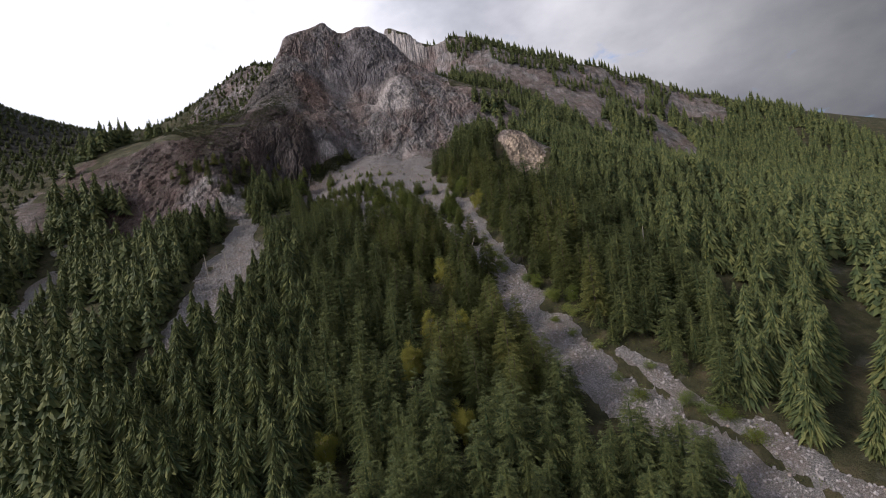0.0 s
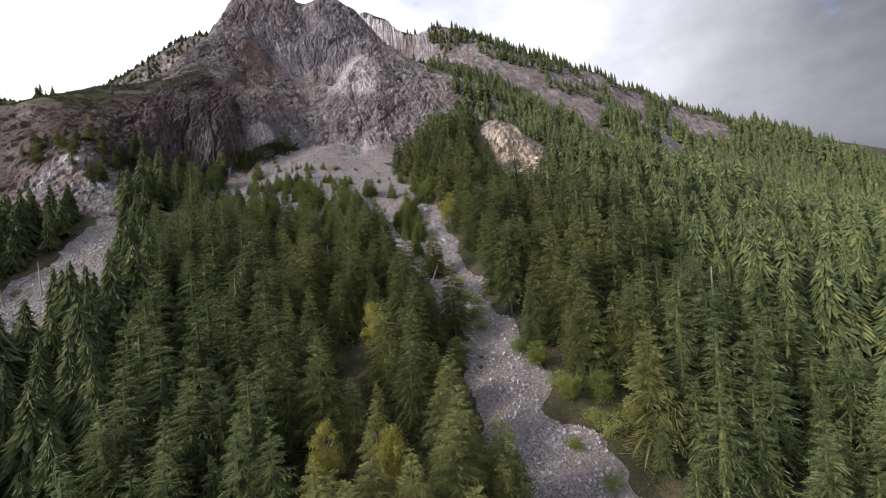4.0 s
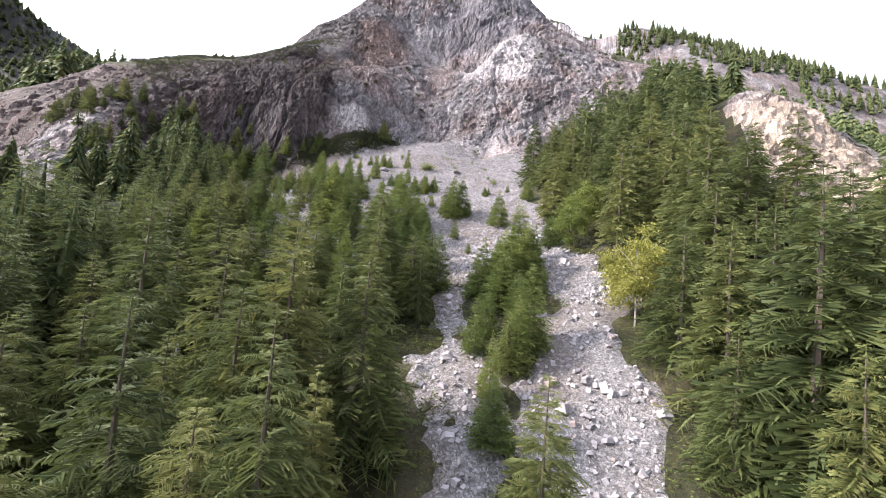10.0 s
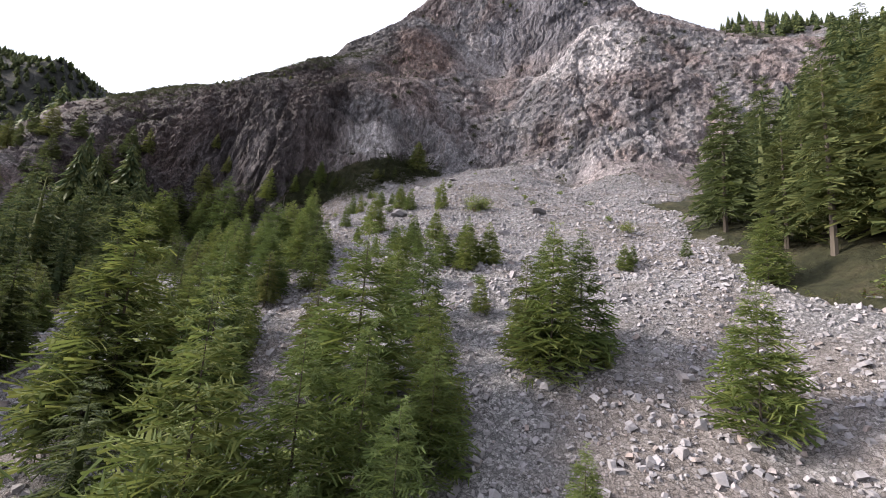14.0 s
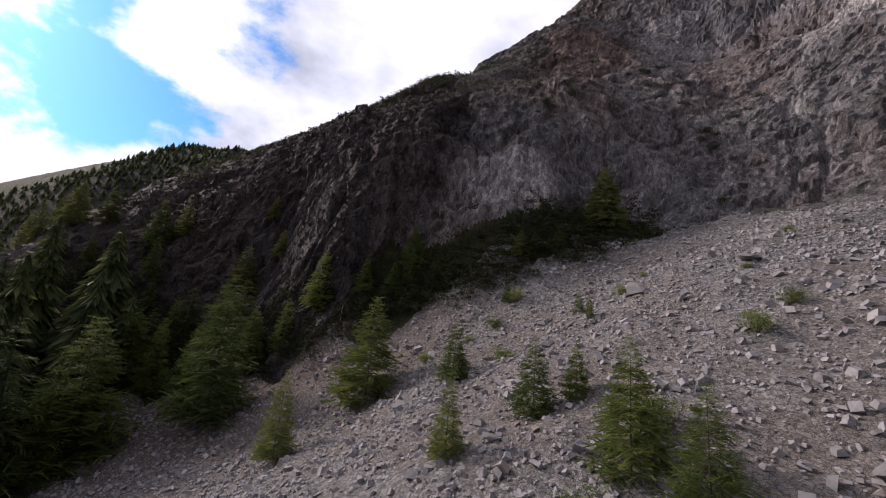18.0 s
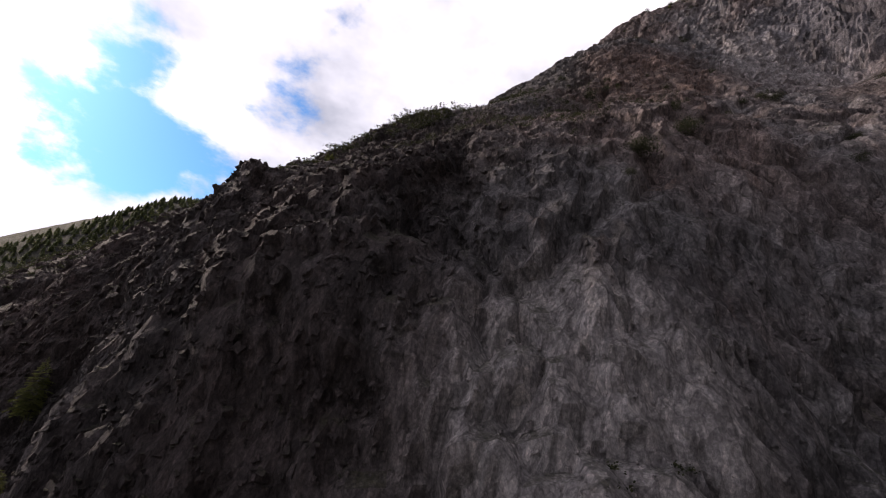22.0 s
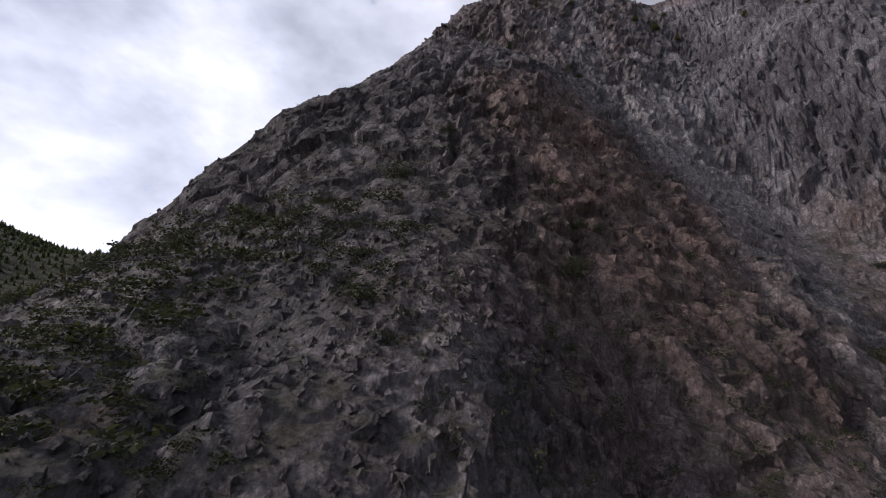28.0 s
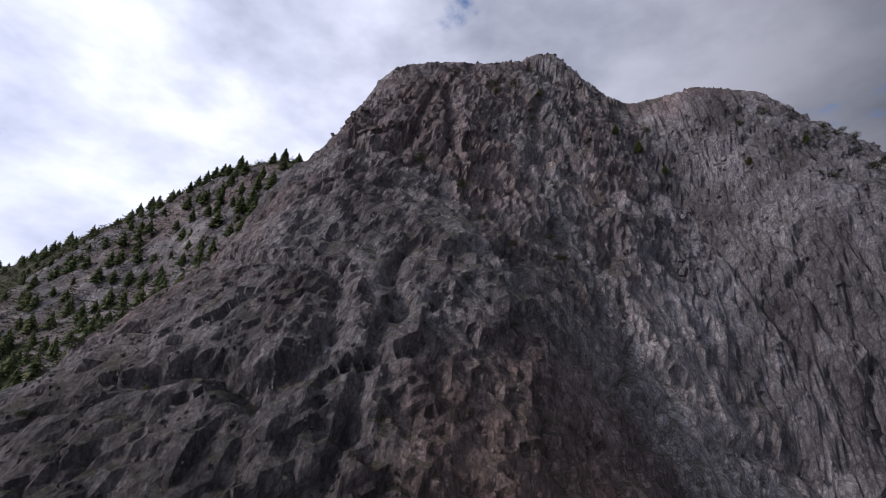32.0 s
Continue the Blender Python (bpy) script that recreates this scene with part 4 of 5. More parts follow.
# ---- young firs and shrubs on the stones: x, y, height ----
SAPLINGS_LOW = [(0.4, 219, 6.6), (-8.5, 219.8, 8.5), (-7.2, 221.2, 7.5), (-9.6, 222, 6.4), (-28, 209, 12.0), (-25, 212, 10.0), (-5.7, 212.4, 3.4), (-2, 208, 2.0), (-6, 221, 2.2), (3.1, 195.2, 7.4), (5.5, 196.2, 8.0), (7.7, 199.8, 7.8), (6.1, 202.1, 8.0), (9.0, 198.5, 4.7), (3.8, 200.8, 5.4), (10.3, 196.9, 3.4),
                (4.6, 198.4, 6.6), (7.0, 197.0, 6.0), (2.6, 197.8, 4.6), (5.2, 205.5, 4.8), (7, 208, 4.5), (8, 191, 6.0), (6, 193, 7.0), (9, 187, 5.0), (9, 184, 7.0), (5, 185, 6.0), (7.5, 180, 5.5), (8.5, 176, 5.0), (-5, 235, 1.9), (-1, 236, 1.9),
                (-18, 188, 9.0), (-17, 206, 10.5), (-16.8, 214, 10.2), (-12, 199, 12.0), (-21, 201, 9.1), (-22, 199, 6.3), (-8.1, 204.9, 6.2), (-9.2, 201.3, 7.0), (-9.3, 197.2, 4.6), (-4.2, 194.8, 6.6), (-11.9, 213, 5.4), (-10.6, 208.2, 6.7), (-12.9, 206.7, 5.2),
                (-16.9, 220.4, 7.3), (-14.4, 224.4, 2.7), (-5.6, 234, 2.3), (-12.5, 214.5, 6.0), (-15, 218, 5.0), (-14, 211, 7.5), (-15.5, 209, 8.0), (-9.2, 194.3, 5.4), (-22.6, 226.2, 5.1)]
SAPLINGS_MID = [(-26.7, 240, 4.0), (-35.9, 240.3, 5.3), (-40.6, 240.2, 3.3), (-35.6, 236.7, 1.8), (-36.4, 249.5, 3.6), (-31.1, 249.6, 4.6), (-28.2, 233.9, 3.2), (-28, 236.8, 3.4), (-24.4, 232.2, 3.2), (-23.8, 236.9, 1.1), (-28.5, 229.6, 2.4), (-57.7, 231.6, 5.3),
                (-43.3, 233.5, 5.6), (-38.4, 231.4, 6.4), (-40.9, 229.2, 6.6), (-42, 231.5, 6.2), (-45, 231, 5.0), (-39.5, 233.4, 4.6), (-44.5, 228, 5.8), (-36, 228, 6.4), (-51, 231, 5.0), (-33, 228, 4.1), (-63, 256.6, 8.6), (-79, 249.5, 15.0), (-83, 240, 13.0), (-81, 238, 7.4),
                (-29, 231.5, 2.6), (-33, 222, 6.0), (-41, 224, 5.0), (-46, 228, 5.5), (-20, 222, 5.5), (-19, 232, 4.4), (-17.2, 233, 4.0), (-20.8, 230.6, 3.9), (-18.4, 230.4, 4.2), (-55, 232, 5.0), (-11, 234, 2.1), (-26, 234, 4.0)]
SAPLINGS_TOP = [(-62.8, 249.7, 6.2), (-43.7, 252.2, 3.3), (-42.4, 253.4, 2.4), (-38.7, 250.2, 4.2), (-45, 248.5, 3.4), (-53.2, 256.7, 4.2), (-58.9, 268.9, 2.0), (-48.9, 265, 1.9), (-72.5, 264.7, 4.0), (-72.4, 267.2, 5.6), (-47, 263, 1.6), (-54, 258, 2.2), (-79.3, 259.3, 7.5),
                (-89.4, 252.2, 8.2), (-89.8, 246.2, 8.6), (-84, 254, 7.0), (-86, 249, 7.8), (-75, 262.5, 4.5), (-92, 244, 9.0), (-95, 248, 7.5), (-70, 260, 1.6), (-66, 258, 1.5), (-81, 256.5, 6.0)]
for x, y, h in SAPLINGS_LOW + SAPLINGS_MID + SAPLINGS_TOP:
    z = ground_z(x, y)[0]
    if clear_of_path(x, y, z, h, 2.2)[0]:
        fir((x, y, z - 0.1), h, YOUNG_FIRS[int(rng.integers(3))], 0.95 + 0.4 * rng.random(), 360 * rng.random(),
            "young bright green fir growing among the stones", "young firs on the talus", name="young_fir")


def leaf_ball(r, count, size, flat=0.8, groups=0, spread=0.17):
    """Many small leaves in clumps, within a uneven crown of radius 1."""
    clumps = r.normal(size=(groups or max(6, count // 40), 3))
    clumps = clumps / np.linalg.norm(clumps, axis=1, keepdims=True) * (0.25 + 0.65 * r.random((len(clumps), 1)))
    c = clumps[r.integers(len(clumps), size=count)] + r.normal(size=(count, 3)) * (1.3, 1.3, 0.7) * spread * (0.5 + r.random((count, 1)))
    c[:, 2] *= flat
    a = r.normal(size=(count, 3))
    a /= np.linalg.norm(a, axis=1, keepdims=True)
    b = np.cross(a, r.normal(size=(count, 3)))
    b /= np.linalg.norm(b, axis=1, keepdims=True)
    s = size * (0.6 + 0.8 * r.random((count, 1)))
    v = np.stack([c - a * s, c + b * s * 0.6, c + a * s, c - b * s * 0.6], 1).reshape(-1, 3)
    k = 4 * np.arange(count)[:, None]
    return v, np.concatenate([k + (0, 1, 2), k + (0, 2, 3)])


def limbs(r, n, top=0.75):
    rows = [tube([(0, 0, -0.05), (0.01, 0, 0.3), (0.0, 0.01, 0.6), (0.01, 0, top)], [0.010, 0.008, 0.006, 0.002], 6)]
    for k in range(n):
        t0, z0 = 6.283 * (k + r.random()) / n, 0.28 + 0.3 * r.random()
        d = np.array([math.cos(t0), math.sin(t0), 0])
        rows.append(tube([np.array([0, 0, z0]) + d * 0.26 * u + np.array([0, 0, 0.24 * u ** 0.7]) for u in (0, 0.4, 0.75, 1.0)], [0.007, 0.005, 0.003, 0.0015], 5))
    return strips(rows)


leaf_rng = np.random.default_rng(9)
bl_trunks = [mesh_from("trunk", *limbs(leaf_rng, 7), DEAD) for _ in range(2)]


def crown_of(r, mat, count=17000, size=0.0095):
    v, f = leaf_ball(r, count, size / 0.40, 1.0, 55, 0.10)
    return mesh_from("crown", v * (0.40, 0.40, 0.46) + (0, 0, 0.53), f, mat)


yellow_crowns = [crown_of(leaf_rng, MAPLE) for _ in range(3)]
green_crowns = [crown_of(leaf_rng, ALDER) for _ in range(2)]
for x, y, h, w, yellow in BROADLEAVES:
    z = ground_z(x, y)[0]
    root = thing("maple_tree" if yellow else "alder_tree", "yellow autumn maple with pale limbs among dark firs" if yellow else "light green broadleaf tree at the forest edge",
                 "maple tree" if yellow else "broadleaf tree", (x, y, z - 0.1), (h * w, h * w, h), 360 * rng.random(), "broadleaf trees")
    part("trunk", bl_trunks[int(rng.integers(2))], root)
    part("crown", (yellow_crowns if yellow else green_crowns)[int(rng.integers(3 if yellow else 2))], root)

bush_mats = (ALDER, YOUNG, BRUSH, BRUSH)
bush_meshes = []
for k in range(6):
    v, f = leaf_ball(leaf_rng, 1900, 0.042, 0.75)
    v[:, 2] = np.maximum(v[:, 2] + 0.55, -0.02)
    bush_meshes.append(mesh_from("leaves", v * (0.5, 0.5, 0.62), f, bush_mats[k % 2 if k < 4 else 2]))
stem_mesh = mesh_from("stems", *strips([tube([(0, 0, -0.05), (0.1 * math.cos(a_), 0.1 * math.sin(a_), 0.25), (0.28 * math.cos(a_), 0.28 * math.sin(a_), 0.55)], [0.02, 0.014, 0.004], 4) for a_ in (0.2, 1.5, 2.8, 4.0, 5.2)]), BARK)
# x, y, height
BUSHES = [(53, 85, 4.5), (58, 78, 4.5), (46, 77, 4.5), (41, 91, 4.5), (37, 120, 4.5), (44, 119, 4.5), (14, 135, 5.0), (29, 135, 4.0), (32, 129, 4.5), (38, 126, 4.5), (28, 140, 3.0), (41, 123, 3.5), (35, 122, 3.5), (38, 107, 3.5), (33, 112, 3.0), (50, 88, 4.5), (56, 83, 4.5), (44, 81, 4.0), (38, 96, 3.0),
          (20, 149, 4.5), (19, 155, 4.0), (21, 145, 4.0), (27, 138, 4.0), (25, 157, 3.0), (18, 160, 3.5), (12, 144, 3.5), (21, 153, 3.0), (47, 98, 3.0), (30, 118, 3.0), (10, 170, 3.0)]
SHRUBS = [(-26, 250, 3.2), (-25, 251, 2.4), (-39, 252, 1.9), (-8, 248, 1.0), (-19, 255, 1.2), (-21, 258, 1.0), (-6, 245, 1.7), (-24, 263, 0.9), (-39, 248, 1.4), (-34, 246, 0.7), (-37, 259, 1.4), (-36, 262, 1.2), (-58, 269, 2.0),
          (-39, 268, 0.6), (-38, 278, 0.9), (-47, 272, 0.7), (-57, 265, 1.5), (-58, 263, 0.9), (-47, 268, 1.2), (-60, 260, 1.2), (-51, 259, 1.4), (-13, 240, 1.3), (-16, 228, 1.2), (-9, 228, 1.3), (-28, 274, 0.9), (-18, 270, 1.0), (-12, 262, 1.2)]
for x, y, h in BUSHES + SHRUBS:
    low = y > 200
    root = thing("shrub" if low else "bush", "low green shrub rooted between grey stones" if low else "light green leafy bush beside the rock slide", "bush", (x, y, ground_z(x, y)[0] - 0.05),
                 (h * 1.15, h * 1.15, h), 360 * rng.random(), "shrubs on the talus" if low else "bushes by the slide")
    part("stems", stem_mesh, root)
    part("leaves", bush_meshes[int(rng.integers(4)) if not low else 1 + 2 * int(rng.integers(2))], root)

# bare snags: x, y, height, lean
snag_mesh = mesh_from("trunk", *strips([tube([(0, 0, -0.05), (0.004, 0, 0.4), (0, 0.006, 0.8), (0.01, 0, 1.0)], [0.028, 0.022, 0.014, 0.006], 6)]
                                       + [tube([(0, 0, z0), (0.09 * math.cos(a_), 0.09 * math.sin(a_), z0 + 0.01), (0.14 * math.cos(a_), 0.14 * math.sin(a_), z0 - 0.01)], [0.006, 0.004, 0.001], 4)
                                          for z0, a_ in ((0.35, 0.5), (0.45, 2.4), (0.52, 4.1), (0.6, 5.5), (0.66, 1.2), (0.72, 3.0), (0.8, 4.6), (0.86, 0.2))]), DEAD)
for x, y, h, lean in [(-20, 174, 6.5, 3), (-21, 171, 7.0, -2), (-16, 171, 7.5, 1), (19, 253, 8.0, -10), (16, 256, 7.5, 4), (11, 163, 5.5, 25), (-75, 260, 2.4, 2), (-26, 150, 8.0, 6), (-30, 152, 6.0, -12), (70, 140, 13, 2), (48, 168, 12, -3), (-98, 168, 10, 8), (-92, 172, 9, -5)]:
    root = thing("snag", "bare grey dead tree trunk with short broken limbs", "dead tree", (x, y, ground_z(x, y)[0] - 0.1), (h, h, h), 360 * rng.random(), "dead snags", (0, lean))
    part("trunk", snag_mesh, root)


# ---- stones ----
def stone_shape(r, n=1):
    """Angular stones: a box with its corners knocked about."""
    box = np.array([(x, y, z) for z in (-1, 1) for y in (-1, 1) for x in (-1, 1)], float)
    v = box[None] * (0.62 + 0.38 * r.random((n, 8, 3)))
    v[:, 4:, :2] *= (0.5 + 0.45 * r.random((n, 4, 2)))
    return v


BOX = np.array([(0, 2, 3, 1), (4, 5, 7, 6), (0, 1, 5, 4), (2, 6, 7, 3), (0, 4, 6, 2), (1, 3, 7, 5)])


def turned(r, n):
    q = r.normal(size=(n, 4)) * (1.0, 0.35, 0.35, 1.0)
    q /= np.linalg.norm(q, axis=1, keepdims=True)
    w, x, y, z = q.T
    return np.stack([1 - 2 * (y * y + z * z), 2 * (x * y - z * w), 2 * (x * z + y * w), 2 * (x * y + z * w), 1 - 2 * (x * x + z * z), 2 * (y * z - x * w),
                     2 * (x * z - y * w), 2 * (y * z + x * w), 1 - 2 * (x * x + y * y)], 1).reshape(n, 3, 3)


srng = np.random.default_rng(21)


def stones_at(x, y, size):
    n = len(x)
    v = stone_shape(srng, n) * (size[:, None] * (0.6 + 0.5 * srng.random((n, 3))) * (1.0, 0.8, 0.55))[:, None, :] * 0.5
    v = np.einsum("nij,nkj->nki", turned(srng, n), v)
    v += np.stack([x, y, ground_z(x, y) + 0.12 * size], 1)[:, None, :]
    return v.reshape(-1, 3), (8 * np.arange(n)[:, None, None] + BOX).reshape(-1, 4)


def talus_spots(n, x0, x1, y0, y1):
    x, y = x0 + (x1 - x0) * srng.random(n), y0 + (y1 - y0) * srng.random(n)
    ok = (talus_amount(x, y) > 0.3) & (ground_slope(x, y)[1] < 0.5)
    return x[ok], y[ok]


sx, sy = talus_spots(80000, -92, 12, 196, 302)
size = 0.14 + 0.25 * srng.random(len(sx)) ** 2 + 0.5 * srng.random(len(sx)) ** 9
lower_x, lower_y = talus_spots(26000, -2, 82, 45, 215)
left_x, left_y = talus_spots(9000, -112, -84, 112, 228)
sx, sy = np.concatenate([sx, lower_x, left_x]), np.concatenate([sy, lower_y, left_y])
size = np.concatenate([size, 0.25 + 0.5 * srng.random(len(lower_x)) ** 2 + 0.7 * srng.random(len(lower_x)) ** 9, 0.3 + 0.8 * srng.random(len(left_x)) ** 3])
loose = new("loose_stones", mesh_from("loose_stones", *stones_at(sx, sy, size), STONE))
tagged(loose, "countless loose angular grey stones covering the talus", "stones", kind="stuff")

# larger stones that can be told apart lie on the talus
stone_meshes = []
for k in range(6):
    v = stone_shape(srng)[0] * (1.0, 0.8, 0.6) * 0.5
    bm = bmesh.new()
    for c in v:
        bm.verts.new(c)
    bm.verts.ensure_lookup_table()
    for q in BOX:
        bm.faces.new([bm.verts[int(i)] for i in q])
    bmesh.ops.bevel(bm, geom=list(bm.edges), offset=0.05, segments=1, affect="EDGES")
    me = bpy.data.meshes.new("stone")
    bm.to_mesh(me)
    bm.free()
    me.materials.append(STONE)
    stone_meshes.append(me)
bx_, by_ = talus_spots(900, -78, 4, 205, 285)
for x, y in list(zip(bx_, by_))[:280]:
    s = 0.34 + 0.34 * srng.random() ** 3
    ob = part("stone", stone_meshes[int(srng.integers(6))], talus)
    ob.matrix_basis = pose(x, y, ground_z(x, y)[0] + 0.1 * s, 30 * srng.normal(), 25 * srng.normal(), 360 * srng.random()) @ Matrix.Diagonal((s, s * (0.7 + 0.5 * srng.random()), s * (0.6 + 0.5 * srng.random()), 1))


def boulder_mesh(seed, flat):
    r = np.random.default_rng(seed)
    bm = bmesh.new()
    bmesh.ops.create_icosphere(bm, subdivisions=2, radius=0.5)
    co = np.array([v.co for v in bm.verts])
    cut = r.normal(size=(13, 3))
    cut /= np.linalg.norm(cut, axis=1, keepdims=True)
    for c in cut:
        d = co @ c
        lim = 0.20 + 0.16 * r.random()
        co -= np.maximum(d - lim, 0)[:, None] * c
    co += 0.02 * fbm(co * 5, 3, seed)[:, None] * co / 0.5
    co[:, 2] *= flat
    for v, c in zip(bm.verts, co):
        v.co = c
    me = bpy.data.meshes.new("boulder")
    bm.to_mesh(me)
    bm.free()
    me.materials.append(BOULDER)
    return me


# x, y, length, turn
for k, (x, y, le, turn) in enumerate([(-36, 246, 3.4, 20), (-38, 248, 1.5, 80), (-45, 266, 2.6, 10), (-39, 269, 1.8, 40), (-17, 250, 3.2, 70), (-19, 243, 2.0, 10), (-26, 251, 2.4, 30), (22, 146, 1.2, 0), (-46, 268, 1.4, 60),
                                      (-44, 250, 1.1, 10), (-33, 253, 2.0, 50), (-8, 211, 1.4, 20), (-4, 193, 1.6, 5), (-20, 262, 1.2, 0), (-30, 244, 1.3, 90)]):
    b_ = new("boulder", boulder_mesh(50 + k, 0.55 + 0.3 * srng.random()))
    b_.matrix_basis = pose(x, y, ground_z(x, y)[0] + 0.12 * le, -18, 6, turn) @ Matrix.Diagonal((le, le * 0.75, le * 0.8, 1))
    tagged(b_, "large weathered grey boulder half sunk in the talus", "boulder", "boulders on the talus")

# shrubs and stunted trees that cling to the ledges and the crest
ledge_x, ledge_y = -142 + 174 * srng.random(4200), 258 + 124 * srng.random(4200)
l_slope, l_steep = ground_slope(ledge_x, ledge_y)
spot = (l_steep > 0.4) & (fbm(np.stack([ledge_x / 11, ledge_y / 11, 0 * ledge_x], 1), 3, 200) > 0.12) & (l_slope < 1.9)
k = 0
for x, y in zip(ledge_x[spot], ledge_y[spot]):
    z = ground_z(x, y)[0]
    if k >= 230 or not clear_of_path(x, y, z, 2.0, 3.0)[0]:
        continue
    k += 1
    h = 0.5 + 1.3 * srng.random() ** 2
    root = thing("ledge_shrub", "small dark shrub clinging to a rock ledge", "bush", (x, y, z - 0.1), (h * 1.5, h * 1.5, h), 360 * srng.random(), "shrubs on the cliff")
    part("leaves", bush_meshes[4 + int(srng.integers(2))], root)
for x, y, h in [(-97, 276, 1.2), (-101, 277, 1.0), (-106, 276, 1.2), (-112, 277, 1.3), (-119, 278, 1.3), (-113, 322, 0.9), (-110, 326, 0.8), (-116, 304, 0.9), (-117, 300, 1.0), (-118, 307, 0.8),
                (-70, 376, 2.0), (-66, 376, 2.4), (-62, 375, 1.8), (-50, 372, 2.0), (-41, 372, 1.7), (-84, 373, 1.3), (-92, 368, 1.2), (-127, 279, 2.4), (-132, 279, 2.6), (-137, 280, 2.2)]:
    fir((x, y, ground_z(x, y)[0] - 0.15), h, NEAR_FIRS[int(srng.integers(5))], 1.7, 360 * srng.random(), "stunted fir on the bare rocky crest", "stunted firs on the crest", name="stunted_fir")


# broken blocks that stand out of the rock face
def broken_blocks(quads, n, low, high):
    p = P3[quads]
    area = np.linalg.norm(np.cross(p[:, 2] - p[:, 0], p[:, 3] - p[:, 1]), axis=1)
    pick = np.searchsorted(np.cumsum(area) / area.sum(), srng.random(n)).clip(0, len(quads) - 1)
    u, w = srng.random((n, 1)), srng.random((n, 1))
    c = p[pick]
    at = c[:, 0] * (1 - u) * (1 - w) + c[:, 1] * u * (1 - w) + c[:, 2] * u * w + c[:, 3] * (1 - u) * w
    size = low + (high - low) * srng.random(n) ** 2.2
    v = stone_shape(srng, n) * (size[:, None] * (0.5 + 0.6 * srng.random((n, 3))) * (0.85, 0.85, 1.15))[:, None, :] * 0.5
    v = np.einsum("nij,nkj->nki", turned(srng, n), v)
    return (v + at[:, None, :]).reshape(-1, 3), (8 * np.arange(n)[:, None, None] + BOX).reshape(-1, 4)


face = QUADS[q_kind == 0]
mid = P3[face].mean(1)
close = (mid[:, 0] > -122) & (mid[:, 0] < -30) & (mid[:, 1] > 256) & (mid[:, 1] < 350)
wide = ~close & (mid[:, 0] > -180) & (mid[:, 0] < 65) & (mid[:, 1] > 212) & (mid[:, 1] < 390)
shoulder = (mid[:, 0] > -138) & (mid[:, 0] < -72) & (mid[:, 1] > 240) & (mid[:, 1] < 304)
rows = [broken_blocks(face[shoulder], 24000, 0.14, 0.7), broken_blocks(face[close], 34000, 0.10, 0.42), broken_blocks(face[wide], 6000, 0.4, 1.3)]
crumbled = new("broken_rock", mesh_from("broken_rock", *strips(rows), ROCK))
tagged(crumbled, "countless jagged broken blocks on the rock face", "rock", kind="stuff")

# low growth, leaf by leaf
def growth(name, x, y, size, leaves, mat, label, category):
    tuft_v, tuft_f = leaf_ball(leaf_rng, leaves, 0.09, 0.7, 5, 0.14)
    tuft_v = tuft_v * (1, 1, 0.8) + (0, 0, 0.28)
    t0 = 6.283 * srng.random(len(x))
    c, s, z = np.cos(t0), np.sin(t0), ground_z(x, y)
    v = np.stack([(tuft_v[None, :, 0] * c[:, None] - tuft_v[None, :, 1] * s[:, None]) * size[:, None] + x[:, None],
                  (tuft_v[None, :, 0] * s[:, None] + tuft_v[None, :, 1] * c[:, None]) * size[:, None] + y[:, None],
                  tuft_v[None, :, 2] * size[:, None] + z[:, None]], 2).reshape(-1, 3)
    f = (len(tuft_v) * np.arange(len(x))[:, None, None] + tuft_f).reshape(-1, 3)
    return tagged(new(name, mesh_from(name, v, f, mat)), label, category, kind="stuff")


# at the edges of the stones and on open soil
ux, uy = -72 + 142 * srng.random(30000), 60 + 182 * srng.random(30000)
u_tal = talus_amount(ux, uy)
ok = (u_tal < 0.6) & (u_tal > -24) & (ground_slope(ux, uy)[1] < 0.3) & (fbm(np.stack([ux / 9, uy / 9, 0 * ux], 1), 3, 250) > -0.3)
ux, uy = ux[ok][:9500], uy[ok][:9500]
growth("undergrowth", ux, uy, 0.4 + 1.1 * srng.random(len(ux)) ** 2, 26, UNDER, "low green and rusty undergrowth along the edges of the slide", "undergrowth")
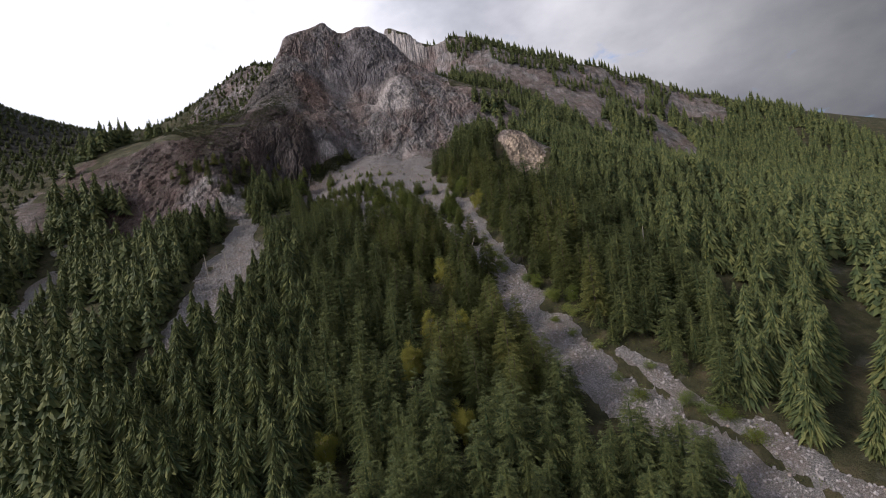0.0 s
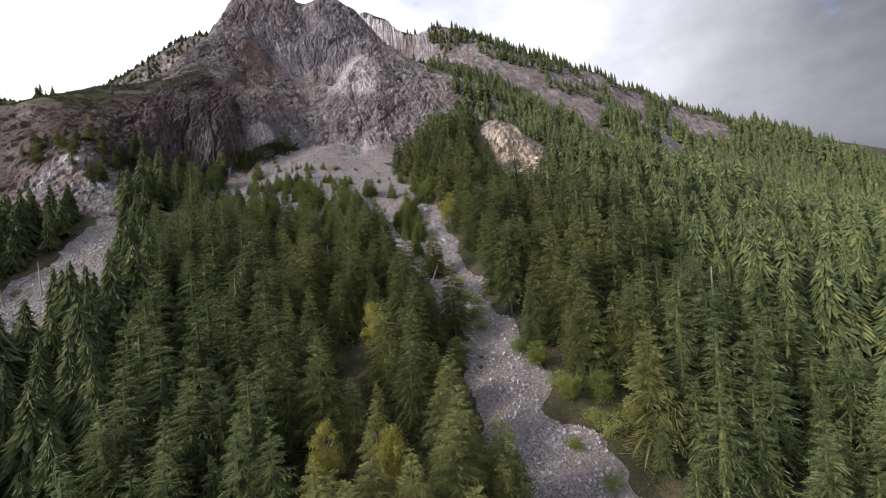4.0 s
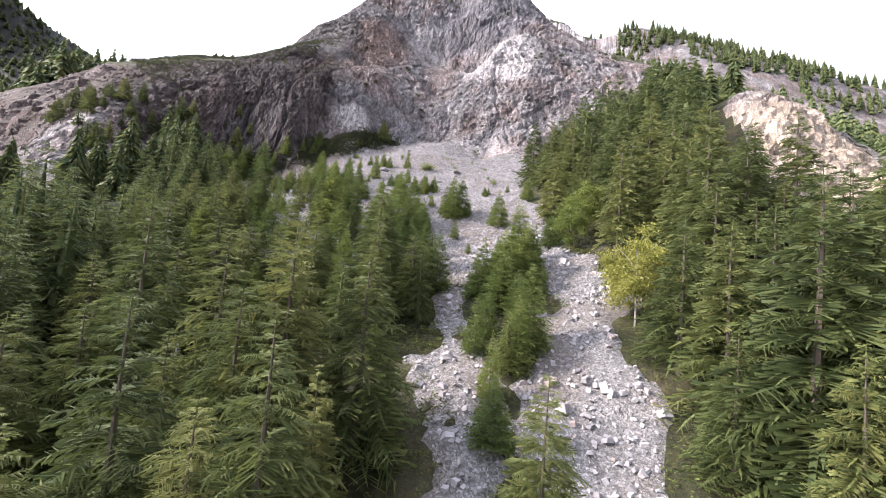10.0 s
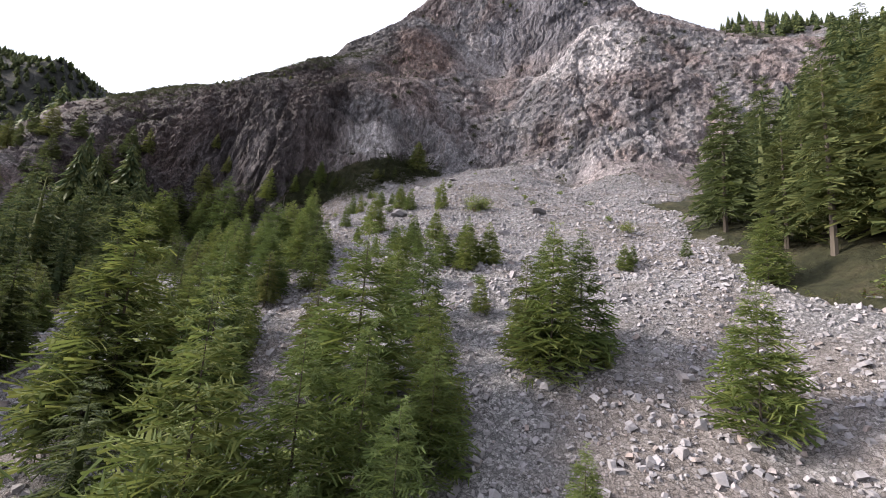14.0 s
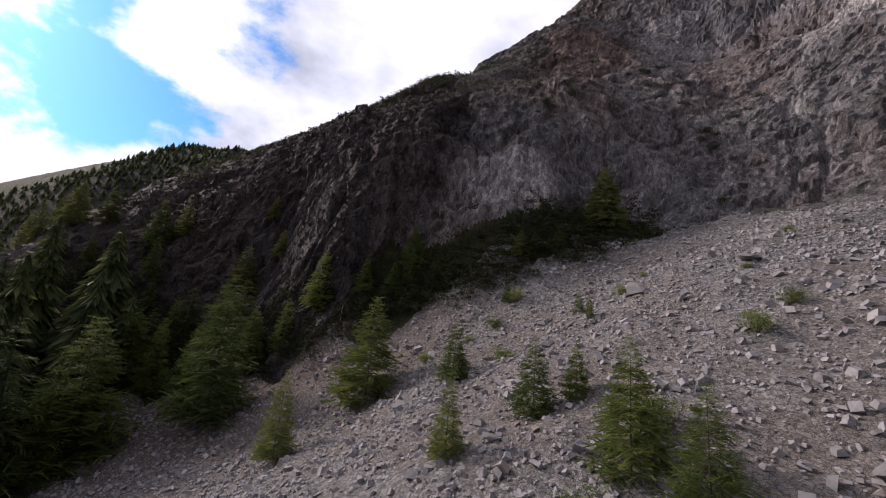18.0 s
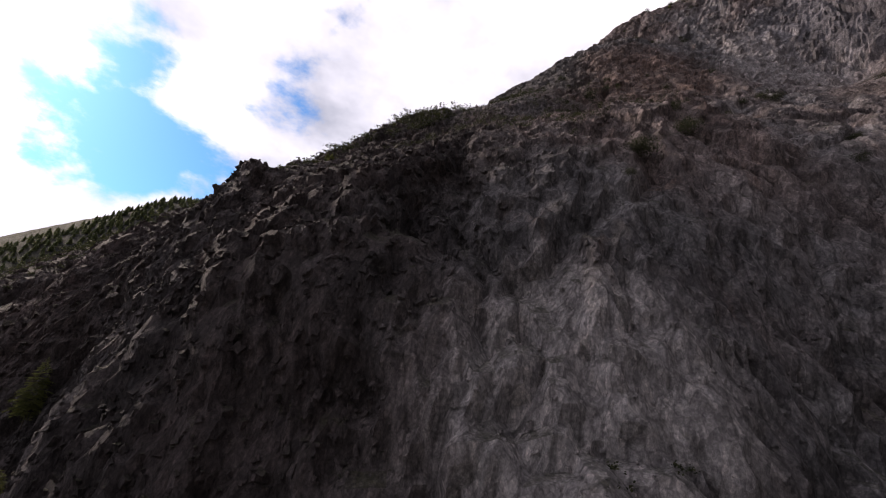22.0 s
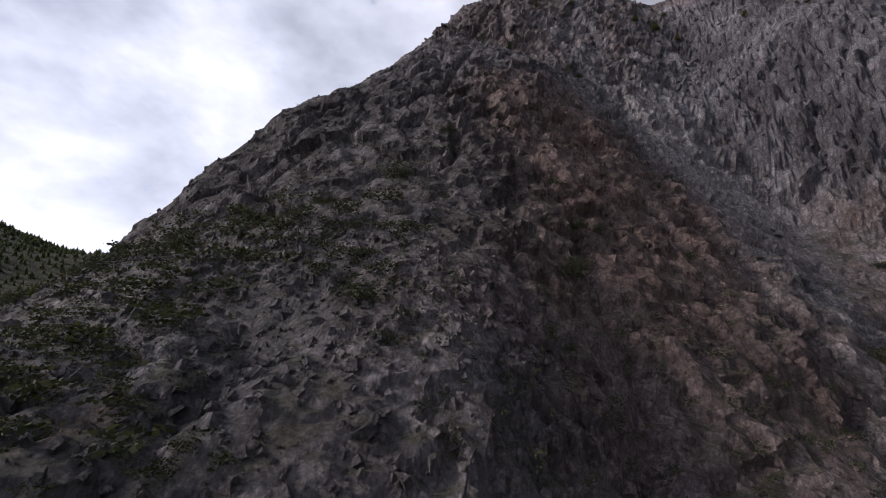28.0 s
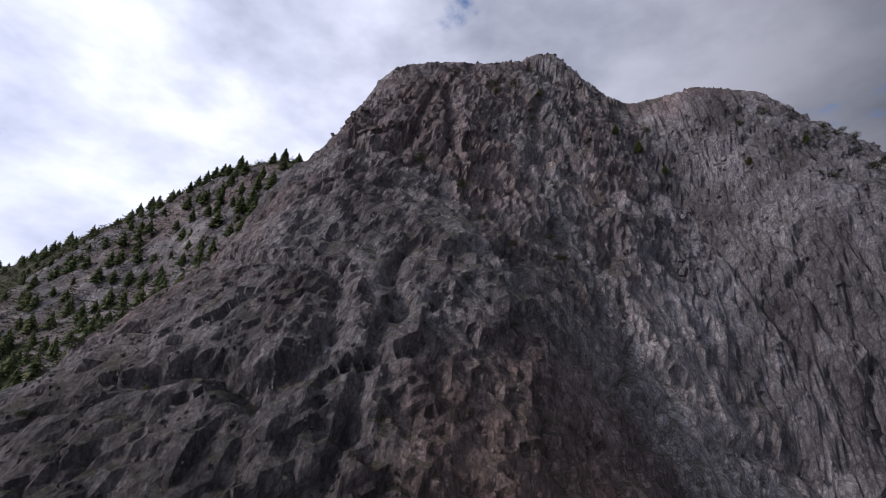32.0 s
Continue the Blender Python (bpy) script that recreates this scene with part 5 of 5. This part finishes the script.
# ferns and low brush on the soil beside the upper slide
vx, vy = -14 + 44 * srng.random(9000), 172 + 50 * srng.random(9000)
v_tal = talus_amount(vx, vy)
ok = (v_tal < 0.3) & (v_tal > -9)
vx, vy = vx[ok][:3200], vy[ok][:3200]
growth("ferns", vx, vy, 0.35 + 0.8 * srng.random(len(vx)) ** 2, 40, UNDER, "green and rusty ferns on the soil beside the slide", "ferns")
# thicket along the foot of the cliff
line = np.array(FOOT_LINE, float)
k = srng.integers(len(line) - 1, size=2600)
u = srng.random((2600, 1))
spot = line[k] + (line[k + 1] - line[k]) * u + srng.normal(size=(2600, 2)) * (0.9, 0.9) + (5.0 * srng.random((2600, 1)) - 1.2) * np.array([-0.5, 0.85])
growth("thicket", spot[:, 0], spot[:, 1], 0.6 + 1.1 * srng.random(2600) ** 2, 80, BRUSH, "dark tangled brush along the foot of the cliff", "brush")
# dark brush over the western crag
kx, ky = -205 + 112 * srng.random(16000), 222 + 85 * srng.random(16000)
ok = (fbm(np.stack([kx / 8, ky / 8, 0 * kx], 1), 3, 270) > np.where(kx < -138, -0.45, -0.32)) & (talus_amount(kx, ky) < -1) & (ky > 236 - 0.4 * (kx + 100))
kx, ky = kx[ok][:6500], ky[ok][:6500]
growth("brush", kx, ky, 0.5 + 1.1 * srng.random(len(kx)) ** 2 + np.where(kx < -138, 0.2, 0.0), 60, BRUSH, "dark low brush covering the western crag", "brush")
# low brush over the ridge behind the western shoulder
hx, hy = -245 + 125 * srng.random(3600), 352 + 92 * srng.random(3600)
growth("ridge_brush", hx, hy, 1.1 + 1.5 * srng.random(len(hx)) ** 2, 44, BRUSH, "dark green brush between the firs of the ridge", "brush")
mx2, my2 = -112 + 40 * srng.random(5000), 262 + 55 * srng.random(5000)
ok = (fbm(np.stack([mx2 / 5, my2 / 5, 0 * mx2], 1), 3, 290) > -0.05) & (ground_slope(mx2, my2)[0] < 1.7) & clear_of_path(mx2, my2, ground_z(mx2, my2), 1.0, 3.0)
mx2, my2 = mx2[ok][:1700], my2[ok][:1700]
growth("heath", mx2, my2, 0.2 + 0.5 * srng.random(len(mx2)) ** 2, 60, BRUSH, "low dark heath in the cracks of the rock shoulder", "heath")
